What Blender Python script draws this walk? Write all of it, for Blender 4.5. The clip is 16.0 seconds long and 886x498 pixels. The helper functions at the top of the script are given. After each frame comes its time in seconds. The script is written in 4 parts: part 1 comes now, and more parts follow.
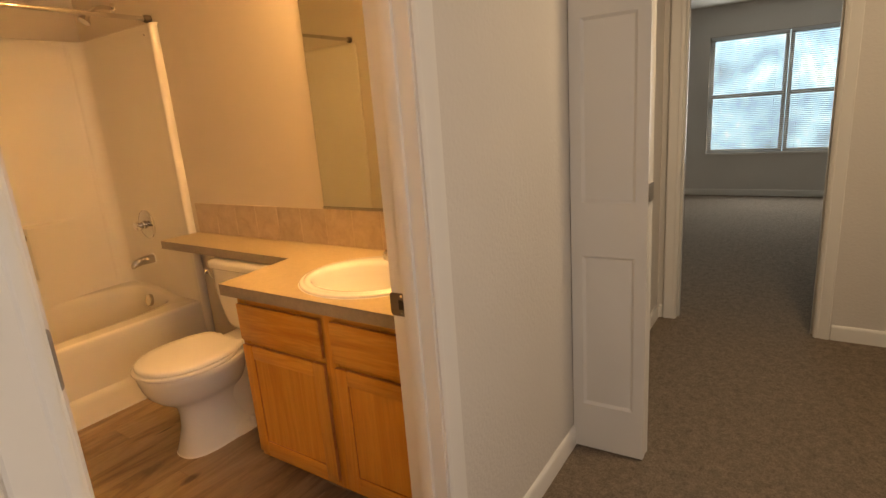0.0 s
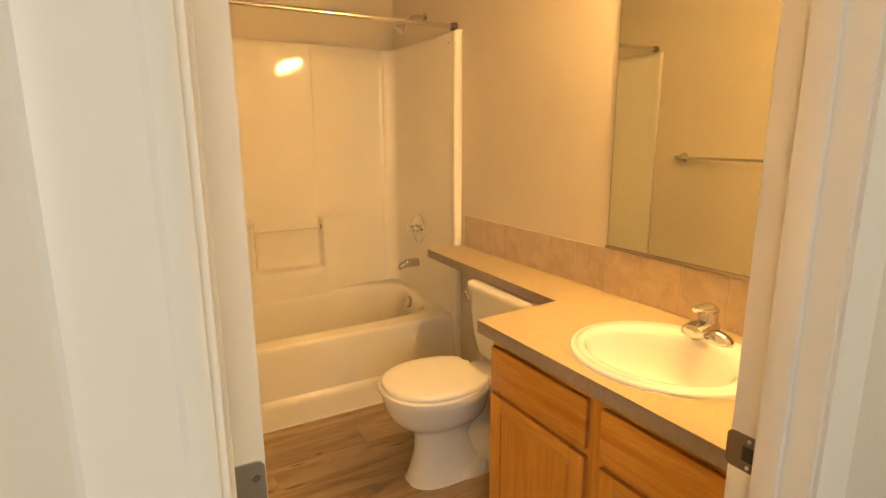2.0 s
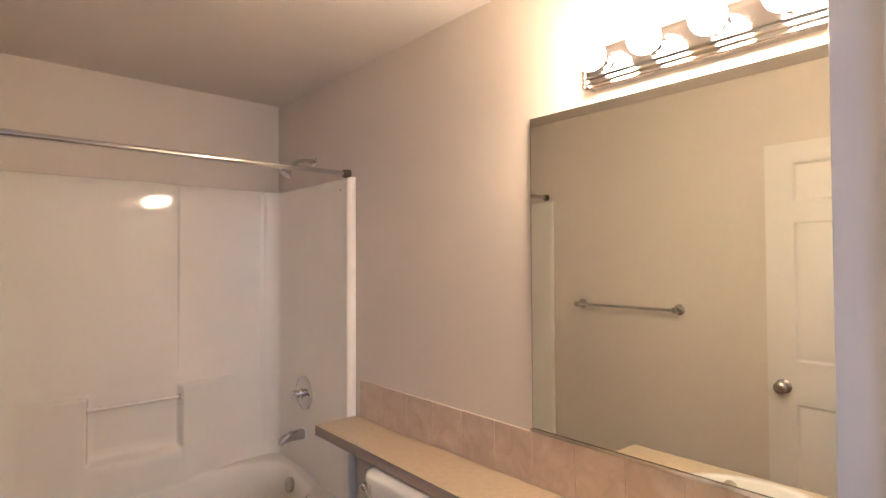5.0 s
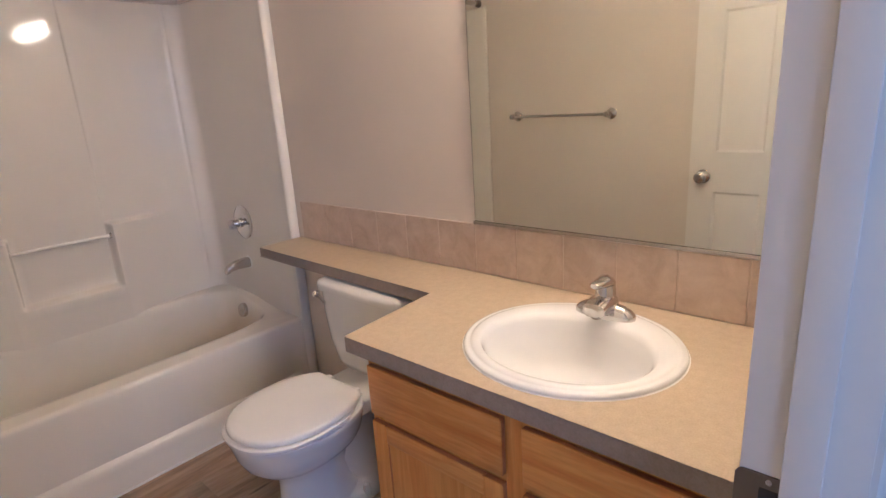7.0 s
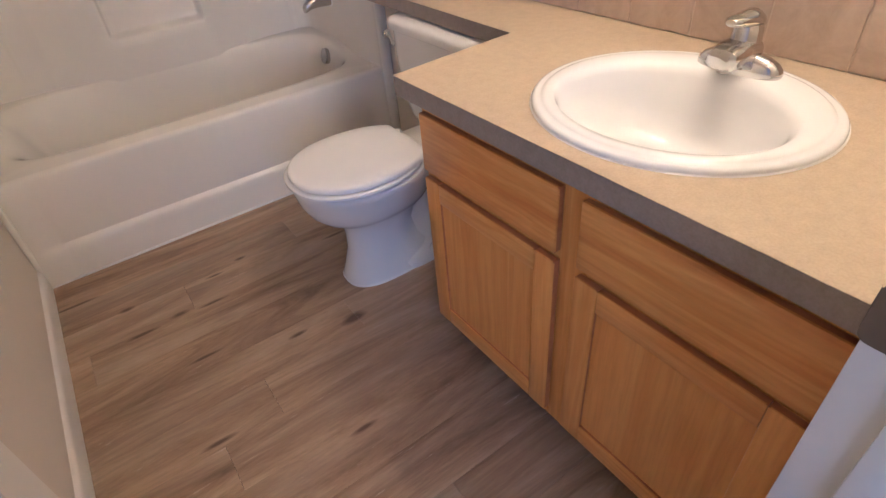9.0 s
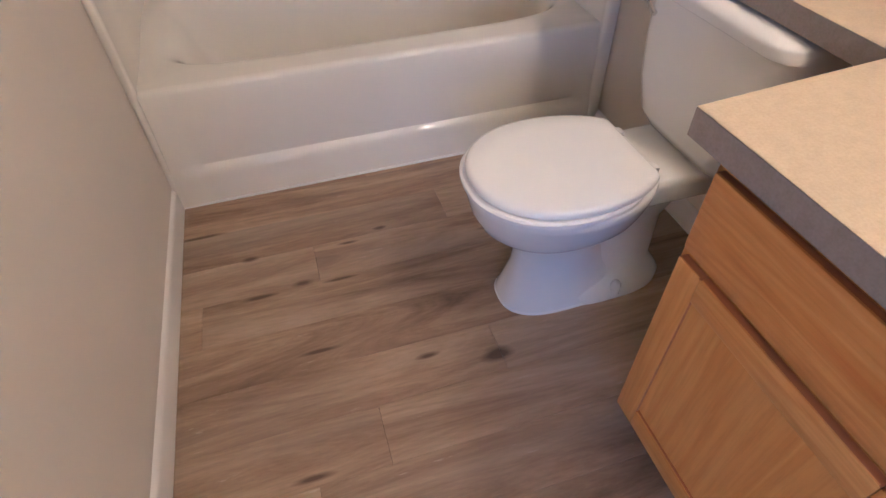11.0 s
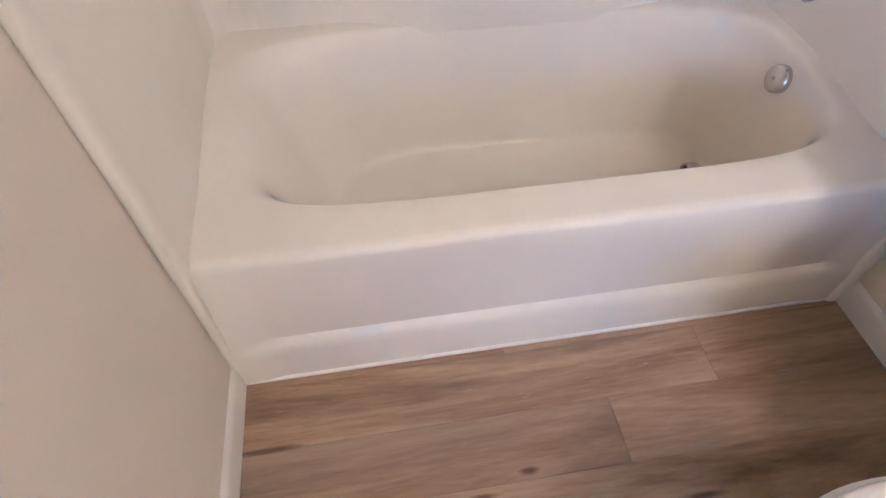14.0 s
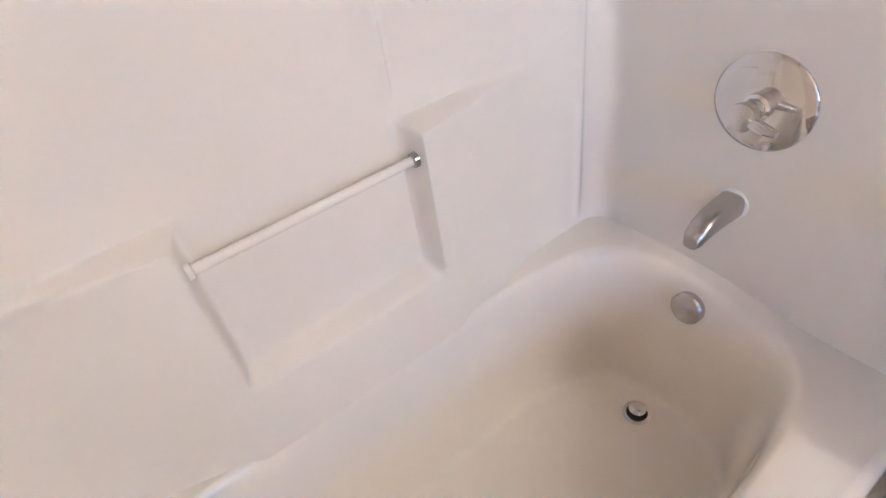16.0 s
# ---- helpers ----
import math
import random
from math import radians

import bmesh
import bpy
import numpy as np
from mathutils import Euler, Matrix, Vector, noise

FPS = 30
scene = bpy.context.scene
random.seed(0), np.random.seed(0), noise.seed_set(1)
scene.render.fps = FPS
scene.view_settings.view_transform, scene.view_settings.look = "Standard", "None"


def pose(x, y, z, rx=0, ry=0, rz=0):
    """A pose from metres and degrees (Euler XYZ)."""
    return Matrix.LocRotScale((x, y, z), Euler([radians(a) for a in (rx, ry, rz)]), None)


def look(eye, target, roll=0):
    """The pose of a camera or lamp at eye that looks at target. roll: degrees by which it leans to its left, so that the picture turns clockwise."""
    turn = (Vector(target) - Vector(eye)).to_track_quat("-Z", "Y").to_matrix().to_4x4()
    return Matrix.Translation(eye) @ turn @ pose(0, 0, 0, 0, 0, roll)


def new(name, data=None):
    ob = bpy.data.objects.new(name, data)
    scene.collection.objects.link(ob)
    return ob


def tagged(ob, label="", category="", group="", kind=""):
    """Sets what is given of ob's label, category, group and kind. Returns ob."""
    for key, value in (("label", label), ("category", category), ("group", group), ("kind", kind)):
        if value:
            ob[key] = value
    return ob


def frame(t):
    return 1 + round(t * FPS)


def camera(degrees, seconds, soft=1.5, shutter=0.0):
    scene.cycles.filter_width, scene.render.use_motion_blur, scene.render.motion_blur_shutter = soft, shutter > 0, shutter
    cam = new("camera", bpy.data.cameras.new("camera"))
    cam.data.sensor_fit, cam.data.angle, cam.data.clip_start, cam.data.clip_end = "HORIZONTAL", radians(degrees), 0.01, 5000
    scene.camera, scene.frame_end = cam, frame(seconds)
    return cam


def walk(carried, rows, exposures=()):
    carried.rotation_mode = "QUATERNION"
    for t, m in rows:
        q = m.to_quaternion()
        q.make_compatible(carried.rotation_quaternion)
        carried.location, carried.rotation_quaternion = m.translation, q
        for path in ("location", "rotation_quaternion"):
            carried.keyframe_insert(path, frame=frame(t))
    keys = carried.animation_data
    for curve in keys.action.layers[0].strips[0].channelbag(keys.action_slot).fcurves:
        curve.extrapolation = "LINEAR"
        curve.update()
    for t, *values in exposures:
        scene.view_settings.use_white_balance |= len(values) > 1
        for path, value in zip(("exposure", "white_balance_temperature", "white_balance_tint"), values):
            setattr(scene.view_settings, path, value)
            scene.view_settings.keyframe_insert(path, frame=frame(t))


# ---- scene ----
cam = camera(79.1, 16.0)
PATH = [
    (0, (-0.157, -2.789, 1.335), (1.449, -1.7, 0.849), -4.3),
    (0.5, (-0.118, -2.768, 1.35), (1.183, -1.323, 0.881), -2.7),
    (1, (-0.084, -2.661, 1.344), (1.024, -1.061, 0.883), -1.4),
    (1.5, (-0.037, -2.534, 1.358), (0.981, -0.872, 0.91), -0.5),
    (2, (0.027, -2.425, 1.373), (0.995, -0.724, 0.962), -0.2),
    (2.5, (0.097, -2.355, 1.392), (1.005, -0.603, 1.062), 0.0),
    (3, (0.172, -2.253, 1.433), (1.054, -0.47, 1.225), 0.5),
    (3.5, (0.19, -2.19, 1.474), (1.17, -0.447, 1.409), 1.9),
    (4, (0.193, -2.143, 1.5), (1.321, -0.493, 1.578), 2.3),
    (4.2, (0.177, -2.141, 1.524), (1.364, -0.535, 1.635), 2.4),
    (6.3, (0.177, -2.093, 1.41), (1.668, -0.781, 1.181), -3.1),
    (6.5, (0.177, -2.093, 1.392), (1.657, -0.783, 1.084), -3.3),
    (7, (0.172, -2.101, 1.361), (1.602, -0.809, 0.828), -3.6),
    (7.5, (0.173, -2.106, 1.313), (1.53, -0.861, 0.535), -3.1),
    (8, (0.205, -2.107, 1.26), (1.434, -0.893, 0.252), -3.3),
    (8.5, (0.301, -2.082, 1.206), (1.357, -0.837, 0.051), -4.2),
    (9, (0.384, -2.043, 1.202), (1.233, -0.717, -0.032), -5.4),
    (9.5, (0.424, -1.968, 1.214), (1.04, -0.565, -0.072), -6.3),
    (9.7, (0.426, -1.924, 1.216), (0.951, -0.5, -0.087), -6.6),
    (11.8, (0.513, -1.271, 1.135), (0.881, -0.018, -0.38), 0.4),
    (12, (0.543, -1.203, 1.15), (0.903, 0.028, -0.385), 1.0),
    (12.5, (0.545, -1.053, 1.163), (0.893, 0.162, -0.386), 2.1),
    (13, (0.487, -0.905, 1.14), (0.81, 0.329, -0.4), 2.5),
    (13.5, (0.387, -0.723, 1.154), (0.649, 0.483, -0.419), 2.6),
    (14, (0.361, -0.595, 1.169), (0.581, 0.63, -0.396), 0.9),
    (14.5, (0.404, -0.385, 1.205), (0.556, 0.813, -0.389), -3.4),
    (15, (0.502, -0.208, 1.216), (0.634, 1.117, -0.277), -9.7),
    (15.5, (0.566, -0.059, 1.254), (0.929, 1.334, -0.136), -11.5),
    (16, (0.58, 0.035, 1.286), (1.378, 1.368, 0.021), -10.0),
]
walk(cam, [(t, look(eye, target, roll)) for t, eye, target, roll in PATH],
     exposures=[(0.0, -0.03, 9700, 13), (0.5, -0.03, 9600, 10), (1.0, 0.22, 9600, 6), (2.0, 0.42, 9000, 0), (3.0, 0.5, 7150, -6), (3.5, 0.45, 6500, -2), (4.2, 0.35, 5300, 6), (6.3, -0.05, 4150, 11), (8.0, 0.1, 4150, 11), (9.5, 0.16, 4100, 11), (12.0, 0.47, 3900, 10), (14.0, 0.78, 3800, 9), (16.0, 0.92, 3800, 8)])

# ---- world, sun, lamps, exposure ----
scene.view_settings.exposure = 0.0
world = bpy.data.worlds.new("sky")
scene.world = world
world.use_nodes = True
_wn = world.node_tree.nodes
_sky = _wn.new("ShaderNodeTexSky")
_sky.sky_type = "NISHITA"
_sky.sun_disc = False
_sky.sun_elevation = radians(38)
_sky.sun_rotation = radians(160)
_bg = _wn["Background"]
_bg.inputs[1].default_value = 0.08
world.node_tree.links.new(_sky.outputs[0], _bg.inputs[0])

_sun = bpy.data.lights.new("sun", "SUN")
_sun.energy, _sun.angle, _sun.color = 1.2, radians(10), (1.0, 0.96, 0.9)
_sun_ob = new("sun", _sun)
_sun_ob.matrix_world = look((4, -12, 9), (0, 0, 0))


def window_lamp(name, eye, target, sx, sy, power, color):
    data = bpy.data.lights.new(name, "AREA")
    data.shape, data.size, data.size_y, data.energy, data.color = "RECTANGLE", sx, sy, power, color
    ob = new(name, data)
    ob.matrix_world = look(eye, target)
    return ob


HALL_DAY = 25.0
BED_DAY = 40.0
BULB = 190.0
window_lamp("daylight_hall", (-0.65, -4.28, 1.5), (-0.65, 0, 1.5), 1.8, 1.2, HALL_DAY, (0.83, 0.85, 1.0))
window_lamp("daylight_bedroom", (7.80, -2.58, 1.3), (0, -2.58, 1.1), 1.5, 1.7, BED_DAY, (0.60, 0.76, 1.0))
_hl = bpy.data.lights.new("hall_ceiling_lamp", "AREA")
_hl.shape, _hl.size, _hl.energy, _hl.color = "DISK", 0.28, 15.0, (1.0, 0.87, 0.70)
_hl_ob = new("hall_ceiling_lamp", _hl)
_hl_ob.matrix_world = look((1.95, -3.15, 2.38), (1.95, -3.151, 0))


# ---- materials ----
def mat(name):
    m = bpy.data.materials.new(name)
    m.use_nodes = True
    n, l = m.node_tree.nodes, m.node_tree.links
    return m, n, l, n["Principled BSDF"]


def coords(n, l, scale=(1, 1, 1), world_space=False):
    if world_space:
        src = n.new("ShaderNodeNewGeometry").outputs["Position"]
    else:
        src = n.new("ShaderNodeTexCoord").outputs["Object"]
    mp = n.new("ShaderNodeMapping")
    mp.inputs["Scale"].default_value = scale
    l.new(src, mp.inputs["Vector"])
    return mp.outputs["Vector"]


def noise_tex(n, l, vec, scale, detail=3.0, rough=0.5, distortion=0.0):
    t = n.new("ShaderNodeTexNoise")
    t.inputs["Scale"].default_value = scale
    t.inputs["Detail"].default_value = detail
    t.inputs["Roughness"].default_value = rough
    t.inputs["Distortion"].default_value = distortion
    l.new(vec, t.inputs["Vector"])
    return t.outputs["Fac"]


def ramp(n, l, fac, stops):
    r = n.new("ShaderNodeValToRGB")
    e = r.color_ramp.elements
    while len(e) < len(stops):
        e.new(0.5)
    for el, (p, c) in zip(e, stops):
        el.position, el.color = p, (*c, 1)
    l.new(fac, r.inputs["Fac"])
    return r.outputs["Color"]


def bump(n, l, bsdf, height, strength, distance):
    b = n.new("ShaderNodeBump")
    b.inputs["Strength"].default_value = strength
    b.inputs["Distance"].default_value = distance
    l.new(height, b.inputs["Height"])
    l.new(b.outputs["Normal"], bsdf.inputs["Normal"])
    return b


def mixc(n, l, fac, a, b, mode="MIX"):
    m = n.new("ShaderNodeMix")
    m.data_type, m.blend_type = "RGBA", mode
    for sock, v in ((m.inputs[0], fac), (m.inputs[6], a), (m.inputs[7], b)):
        if isinstance(v, (int, float)):
            sock.default_value = v
        elif isinstance(v, tuple):
            sock.default_value = (*v, 1)
        else:
            l.new(v, sock)
    return m.outputs[2]


def paint(name, c, rough=0.6, var=0.04, bscale=260, bdist=0.0006, bstr=0.5, spec=0.4):
    m, n, l, b = mat(name)
    v = coords(n, l)
    big = noise_tex(n, l, v, 1.7, 4)
    lo, hi = tuple(x * (1 - var) for x in c), tuple(min(1, x * (1 + var)) for x in c)
    l.new(ramp(n, l, big, [(0.3, lo), (0.7, hi)]), b.inputs["Base Color"])
    b.inputs["Roughness"].default_value = rough
    b.inputs["Specular IOR Level"].default_value = spec
    bump(n, l, b, noise_tex(n, l, v, bscale, 3), bstr, bdist)
    return m


def plain(name, c, rough=0.5, metal=0.0, spec=0.5):
    m, n, l, b = mat(name)
    v = coords(n, l)
    f = noise_tex(n, l, v, 6, 4)
    l.new(ramp(n, l, f, [(0.3, tuple(x * 0.985 for x in c)), (0.7, tuple(min(1, x * 1.01) for x in c))]), b.inputs["Base Color"])
    r = n.new("ShaderNodeMapRange")
    r.inputs["To Min"].default_value, r.inputs["To Max"].default_value = rough * 0.85, rough * 1.2
    l.new(f, r.inputs["Value"])
    l.new(r.outputs["Result"], b.inputs["Roughness"])
    b.inputs["Metallic"].default_value = metal
    b.inputs["Specular IOR Level"].default_value = spec
    return m


def wood(name, axis, c_dark, c_mid, c_light):
    """Oak with its grain along one axis (0, 1 or 2)."""
    m, n, l, b = mat(name)
    s = [1, 1, 1]
    s[axis] = 0.06
    inf = n.new("ShaderNodeObjectInfo")
    v0 = coords(n, l, tuple(s))
    add = n.new("ShaderNodeVectorMath")
    add.operation = "MULTIPLY_ADD"
    l.new(inf.outputs["Random"], add.inputs[0])
    add.inputs[1].default_value = (7.0, 5.0, 9.0)
    l.new(v0, add.inputs[2])
    v = add.outputs[0]
    rings = noise_tex(n, l, v, 5.5 if axis == 1 else 3.6, 4, 0.55, 2.8 if axis == 1 else 1.6)
    fine = noise_tex(n, l, v, 160, 4, 0.6)
    col = ramp(n, l, rings, [(0.30, c_dark), (0.38, c_mid), (0.45, c_light), (0.51, c_mid), (0.56, c_light), (0.63, c_mid), (0.72, c_light)])
    broad = noise_tex(n, l, v, 1.6, 2, 0.5, 0.5)
    col = mixc(n, l, 0.45, col, ramp(n, l, broad, [(0.35, (0.74, 0.62, 0.5)), (0.6, (1, 1, 1))]), "MULTIPLY")
    col = mixc(n, l, 0.22, col, ramp(n, l, fine, [(0.35, (0.58, 0.50, 0.42)), (0.58, (1.06, 1.06, 1.06))]), "MULTIPLY")
    l.new(col, b.inputs["Base Color"])
    b.inputs["Roughness"].default_value = 0.34
    bump(n, l, b, fine, 0.25, 0.0005)
    return m


M_WALL = paint("wall_paint_bathroom", (0.66, 0.60, 0.52), 0.55, 0.03, 180, 0.0009, 0.35)
M_WALLH = paint("wall_paint_hall", (0.64, 0.60, 0.55), 0.6, 0.03, 75, 0.0035, 0.6)
M_CEIL = paint("ceiling_paint", (0.66, 0.61, 0.55), 0.8, 0.03, 140, 0.0015, 0.5, 0.2)
M_TRIM = paint("trim_paint", (0.74, 0.71, 0.66), 0.35, 0.02, 60, 0.0003, 0.3)
M_DOOR = paint("door_paint", (0.74, 0.71, 0.66), 0.4, 0.02, 60, 0.0003, 0.3)
M_PORC = plain("porcelain", (0.78, 0.77, 0.735), 0.07)
M_SEAT = plain("toilet_seat_plastic", (0.82, 0.81, 0.79), 0.18)
M_SINK = plain("sink_porcelain", (0.82, 0.82, 0.81), 0.08)
M_CHROME = plain("chrome", (0.68, 0.665, 0.65), 0.09, 1.0)
M_NICKEL = plain("satin_nickel", (0.54, 0.51, 0.47), 0.24, 1.0)
M_DULL = plain("dull_steel", (0.40, 0.37, 0.33), 0.42, 1.0)
M_AGED = plain("aged_dark_steel", (0.20, 0.17, 0.145), 0.42, 1.0)
M_DARK = plain("dark_recess", (0.02, 0.018, 0.015), 0.7)
M_CAULK = plain("white_caulk", (0.80, 0.79, 0.76), 0.45)
M_GROUT = plain("grout", (0.62, 0.52, 0.42), 0.8)
M_CLEAR = plain("acrylic_bar", (0.80, 0.765, 0.69), 0.12)
OAK = ((0.54, 0.215, 0.042), (0.62, 0.285, 0.058), (0.70, 0.360, 0.088))
M_OAKZ, M_OAKY = wood("oak_upright", 2, *OAK), wood("oak_across", 1, *OAK)
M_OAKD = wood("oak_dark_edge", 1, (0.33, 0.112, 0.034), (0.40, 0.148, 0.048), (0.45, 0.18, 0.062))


def make_fiberglass():
    m, n, l, b = mat("fiberglass_gelcoat")
    v = coords(n, l, world_space=True)
    c = ramp(n, l, noise_tex(n, l, v, 2.2, 4), [(0.3, (0.79, 0.755, 0.675)), (0.7, (0.83, 0.797, 0.72))])
    # tan water stain over the floor of the tub towards the drain
    g = n.new("ShaderNodeVectorMath")
    g.operation = "DISTANCE"
    sep = n.new("ShaderNodeMapping")
    sep.inputs["Scale"].default_value = (1.0, 1.35, 0.8)
    l.new(v, sep.inputs["Vector"])
    l.new(sep.outputs["Vector"], g.inputs[0])
    g.inputs[1].default_value = (1.33, 0.42 * 1.35, 0.06)
    wob = n.new("ShaderNodeMath")
    wob.operation = "MULTIPLY_ADD"
    l.new(noise_tex(n, l, v, 7, 3), wob.inputs[0])
    wob.inputs[1].default_value = 0.16
    l.new(g.outputs["Value"], wob.inputs[2])
    mr = n.new("ShaderNodeMapRange")
    for k, val in (("From Min", 0.32), ("From Max", 0.60), ("To Min", 0.40), ("To Max", 0.0)):
        mr.inputs[k].default_value = val
    l.new(wob.outputs[0], mr.inputs["Value"])
    l.new(mixc(n, l, mr.outputs["Result"], c, (0.68, 0.565, 0.40)), b.inputs["Base Color"])
    b.inputs["Roughness"].default_value = 0.06
    b.inputs["Specular IOR Level"].default_value = 0.42
    bump(n, l, b, noise_tex(n, l, v, 6, 2), 0.2, 0.002)
    return m


def make_tile():
    m, n, l, b = mat("stone_look_tile")
    v = coords(n, l)
    inf = n.new("ShaderNodeObjectInfo")
    a = noise_tex(n, l, v, 14, 6, 0.65, 0.5)
    c = ramp(n, l, a, [(0.3, (0.46, 0.36, 0.27)), (0.5, (0.55, 0.44, 0.34)), (0.7, (0.62, 0.51, 0.41))])
    r = n.new("ShaderNodeMapRange")
    r.inputs["To Min"].default_value, r.inputs["To Max"].default_value = 0.92, 1.05
    l.new(inf.outputs["Random"], r.inputs["Value"])
    hs = n.new("ShaderNodeHueSaturation")
    l.new(c, hs.inputs["Color"])
    l.new(r.outputs["Result"], hs.inputs["Value"])
    l.new(hs.outputs["Color"], b.inputs["Base Color"])
    b.inputs["Roughness"].default_value = 0.42
    bump(n, l, b, noise_tex(n, l, v, 60, 5), 0.3, 0.0008)
    return m


def make_laminate(name, lo, hi):
    m, n, l, b = mat(name)
    v = coords(n, l)
    f = noise_tex(n, l, v, 42, 6, 0.7)
    g = noise_tex(n, l, v, 260, 3)
    c = mixc(n, l, 0.4, ramp(n, l, f, [(0.35, lo), (0.65, hi)]), ramp(n, l, g, [(0.35, lo), (0.6, hi)]))
    l.new(c, b.inputs["Base Color"])
    b.inputs["Roughness"].default_value = 0.36
    bump(n, l, b, g, 0.15, 0.0004)
    return m


def make_plank():
    m, n, l, b = mat("vinyl_oak_plank")
    v0 = coords(n, l, (0.13, 1, 1), world_space=True)
    inf = n.new("ShaderNodeObjectInfo")
    add = n.new("ShaderNodeVectorMath")
    add.operation = "MULTIPLY_ADD"
    l.new(inf.outputs["Random"], add.inputs[0])
    add.inputs[1].default_value = (3.0, 7.0, 0.0)
    l.new(v0, add.inputs[2])
    v = add.outputs[0]
    a = noise_tex(n, l, v, 6.5, 8, 0.66, 1.3)
    fine = noise_tex(n, l, v, 110, 4, 0.6)
    c = ramp(n, l, a, [(0.31, (0.13, 0.084, 0.050)), (0.42, (0.25, 0.168, 0.102)), (0.53, (0.365, 0.260, 0.160)), (0.66, (0.47, 0.350, 0.230))])
    c = mixc(n, l, 0.36, c, ramp(n, l, fine, [(0.32, (0.56, 0.52, 0.49)), (0.62, (1.05, 1.05, 1.05))]), "MULTIPLY")
    grey = noise_tex(n, l, v, 4.0, 3, 0.55, 0.4)
    gf = ramp(n, l, grey, [(0.48, (0, 0, 0)), (0.68, (0.45, 0.45, 0.45))])
    c = mixc(n, l, gf, c, (0.33, 0.265, 0.205))
    # pale, brushed-looking flecks along the grain
    fleck = noise_tex(n, l, v, 55, 5, 0.75, 0.3)
    ff = ramp(n, l, fleck, [(0.63, (0, 0, 0)), (0.70, (0.5, 0.5, 0.5))])
    c = mixc(n, l, ff, c, (0.50, 0.42, 0.34))
    # knots, each drawn out along the grain
    vw = coords(n, l, world_space=True)
    wav = noise_tex(n, l, v0, 45, 3)
    for kx, ky, kr, kl in KNOTS:
        mp = n.new("ShaderNodeMapping")
        mp.inputs["Location"].default_value = (-kx / kl, -ky / kr, 0)
        mp.inputs["Scale"].default_value = (1 / kl, 1 / kr, 0)
        l.new(vw, mp.inputs["Vector"])
        ln = n.new("ShaderNodeVectorMath")
        ln.operation = "LENGTH"
        l.new(mp.outputs["Vector"], ln.inputs[0])
        wob = n.new("ShaderNodeMath")
        wob.operation = "MULTIPLY_ADD"
        l.new(wav, wob.inputs[0])
        wob.inputs[1].default_value = 1.1
        l.new(ln.outputs["Value"], wob.inputs[2])
        k = n.new("ShaderNodeMapRange")
        for key, val in (("From Min", 0.95), ("From Max", 1.75), ("To Min", 0.92), ("To Max", 0.0)):
            k.inputs[key].default_value = val
        l.new(wob.outputs[0], k.inputs["Value"])
        c = mixc(n, l, k.outputs["Result"], c, (0.085, 0.05, 0.032))
    r = n.new("ShaderNodeMapRange")
    r.inputs["To Min"].default_value, r.inputs["To Max"].default_value = 0.88, 1.12
    l.new(inf.outputs["Random"], r.inputs["Value"])
    hs = n.new("ShaderNodeHueSaturation")
    l.new(c, hs.inputs["Color"])
    l.new(r.outputs["Result"], hs.inputs["Value"])
    l.new(hs.outputs["Color"], b.inputs["Base Color"])
    b.inputs["Roughness"].default_value = 0.42
    bump(n, l, b, fine, 0.25, 0.0005)
    return m


# x, y, half width, half length
KNOTS = ((0.206, -0.309, 0.010, 0.026), (0.606, -0.295, 0.009, 0.022), (0.347, -0.453, 0.010, 0.030), (0.791, -0.849, 0.022, 0.040), (0.07, -0.165, 0.007, 0.085),
         (0.225, -0.47, 0.008, 0.05), (0.50, -0.33, 0.006, 0.035), (0.62, -0.80, 0.008, 0.03), (0.45, -0.47, 0.006, 0.05), (0.30, -1.02, 0.009, 0.05), (0.62, -1.22, 0.010, 0.04), (0.36, -0.70, 0.007, 0.05), (0.95, -0.40, 0.007, 0.05))


def make_carpet():
    m, n, l, b = mat("brown_carpet")
    v = coords(n, l, world_space=True)
    a = noise_tex(n, l, v, 26, 6, 0.7)
    f = noise_tex(n, l, v, 130, 5, 0.85)
    c = mixc(n, l, 0.5, ramp(n, l, a, [(0.32, (0.15, 0.112, 0.082)), (0.68, (0.33, 0.255, 0.19))]), ramp(n, l, f, [(0.35, (0.075, 0.056, 0.04)), (0.65, (0.42, 0.33, 0.255))]))
    l.new(c, b.inputs["Base Color"])
    b.inputs["Roughness"].default_value = 1.0
    b.inputs["Specular IOR Level"].default_value = 0.05
    bump(n, l, b, f, 1.0, 0.006)
    return m


def make_mirror():
    m, n, l, b = mat("mirror_silver")
    b.inputs["Base Color"].default_value = (0.83, 0.85, 0.775, 1)
    b.inputs["Metallic"].default_value = 1.0
    b.inputs["Roughness"].default_value = 0.015
    return m


def make_bulb():
    m, n, l, b = mat("lit_frosted_bulb")
    b.inputs["Base Color"].default_value = (0.9, 0.9, 0.88, 1)
    b.inputs["Emission Color"].default_value = (1.0, 0.60, 0.27, 1)
    b.inputs["Emission Strength"].default_value = BULB
    return m


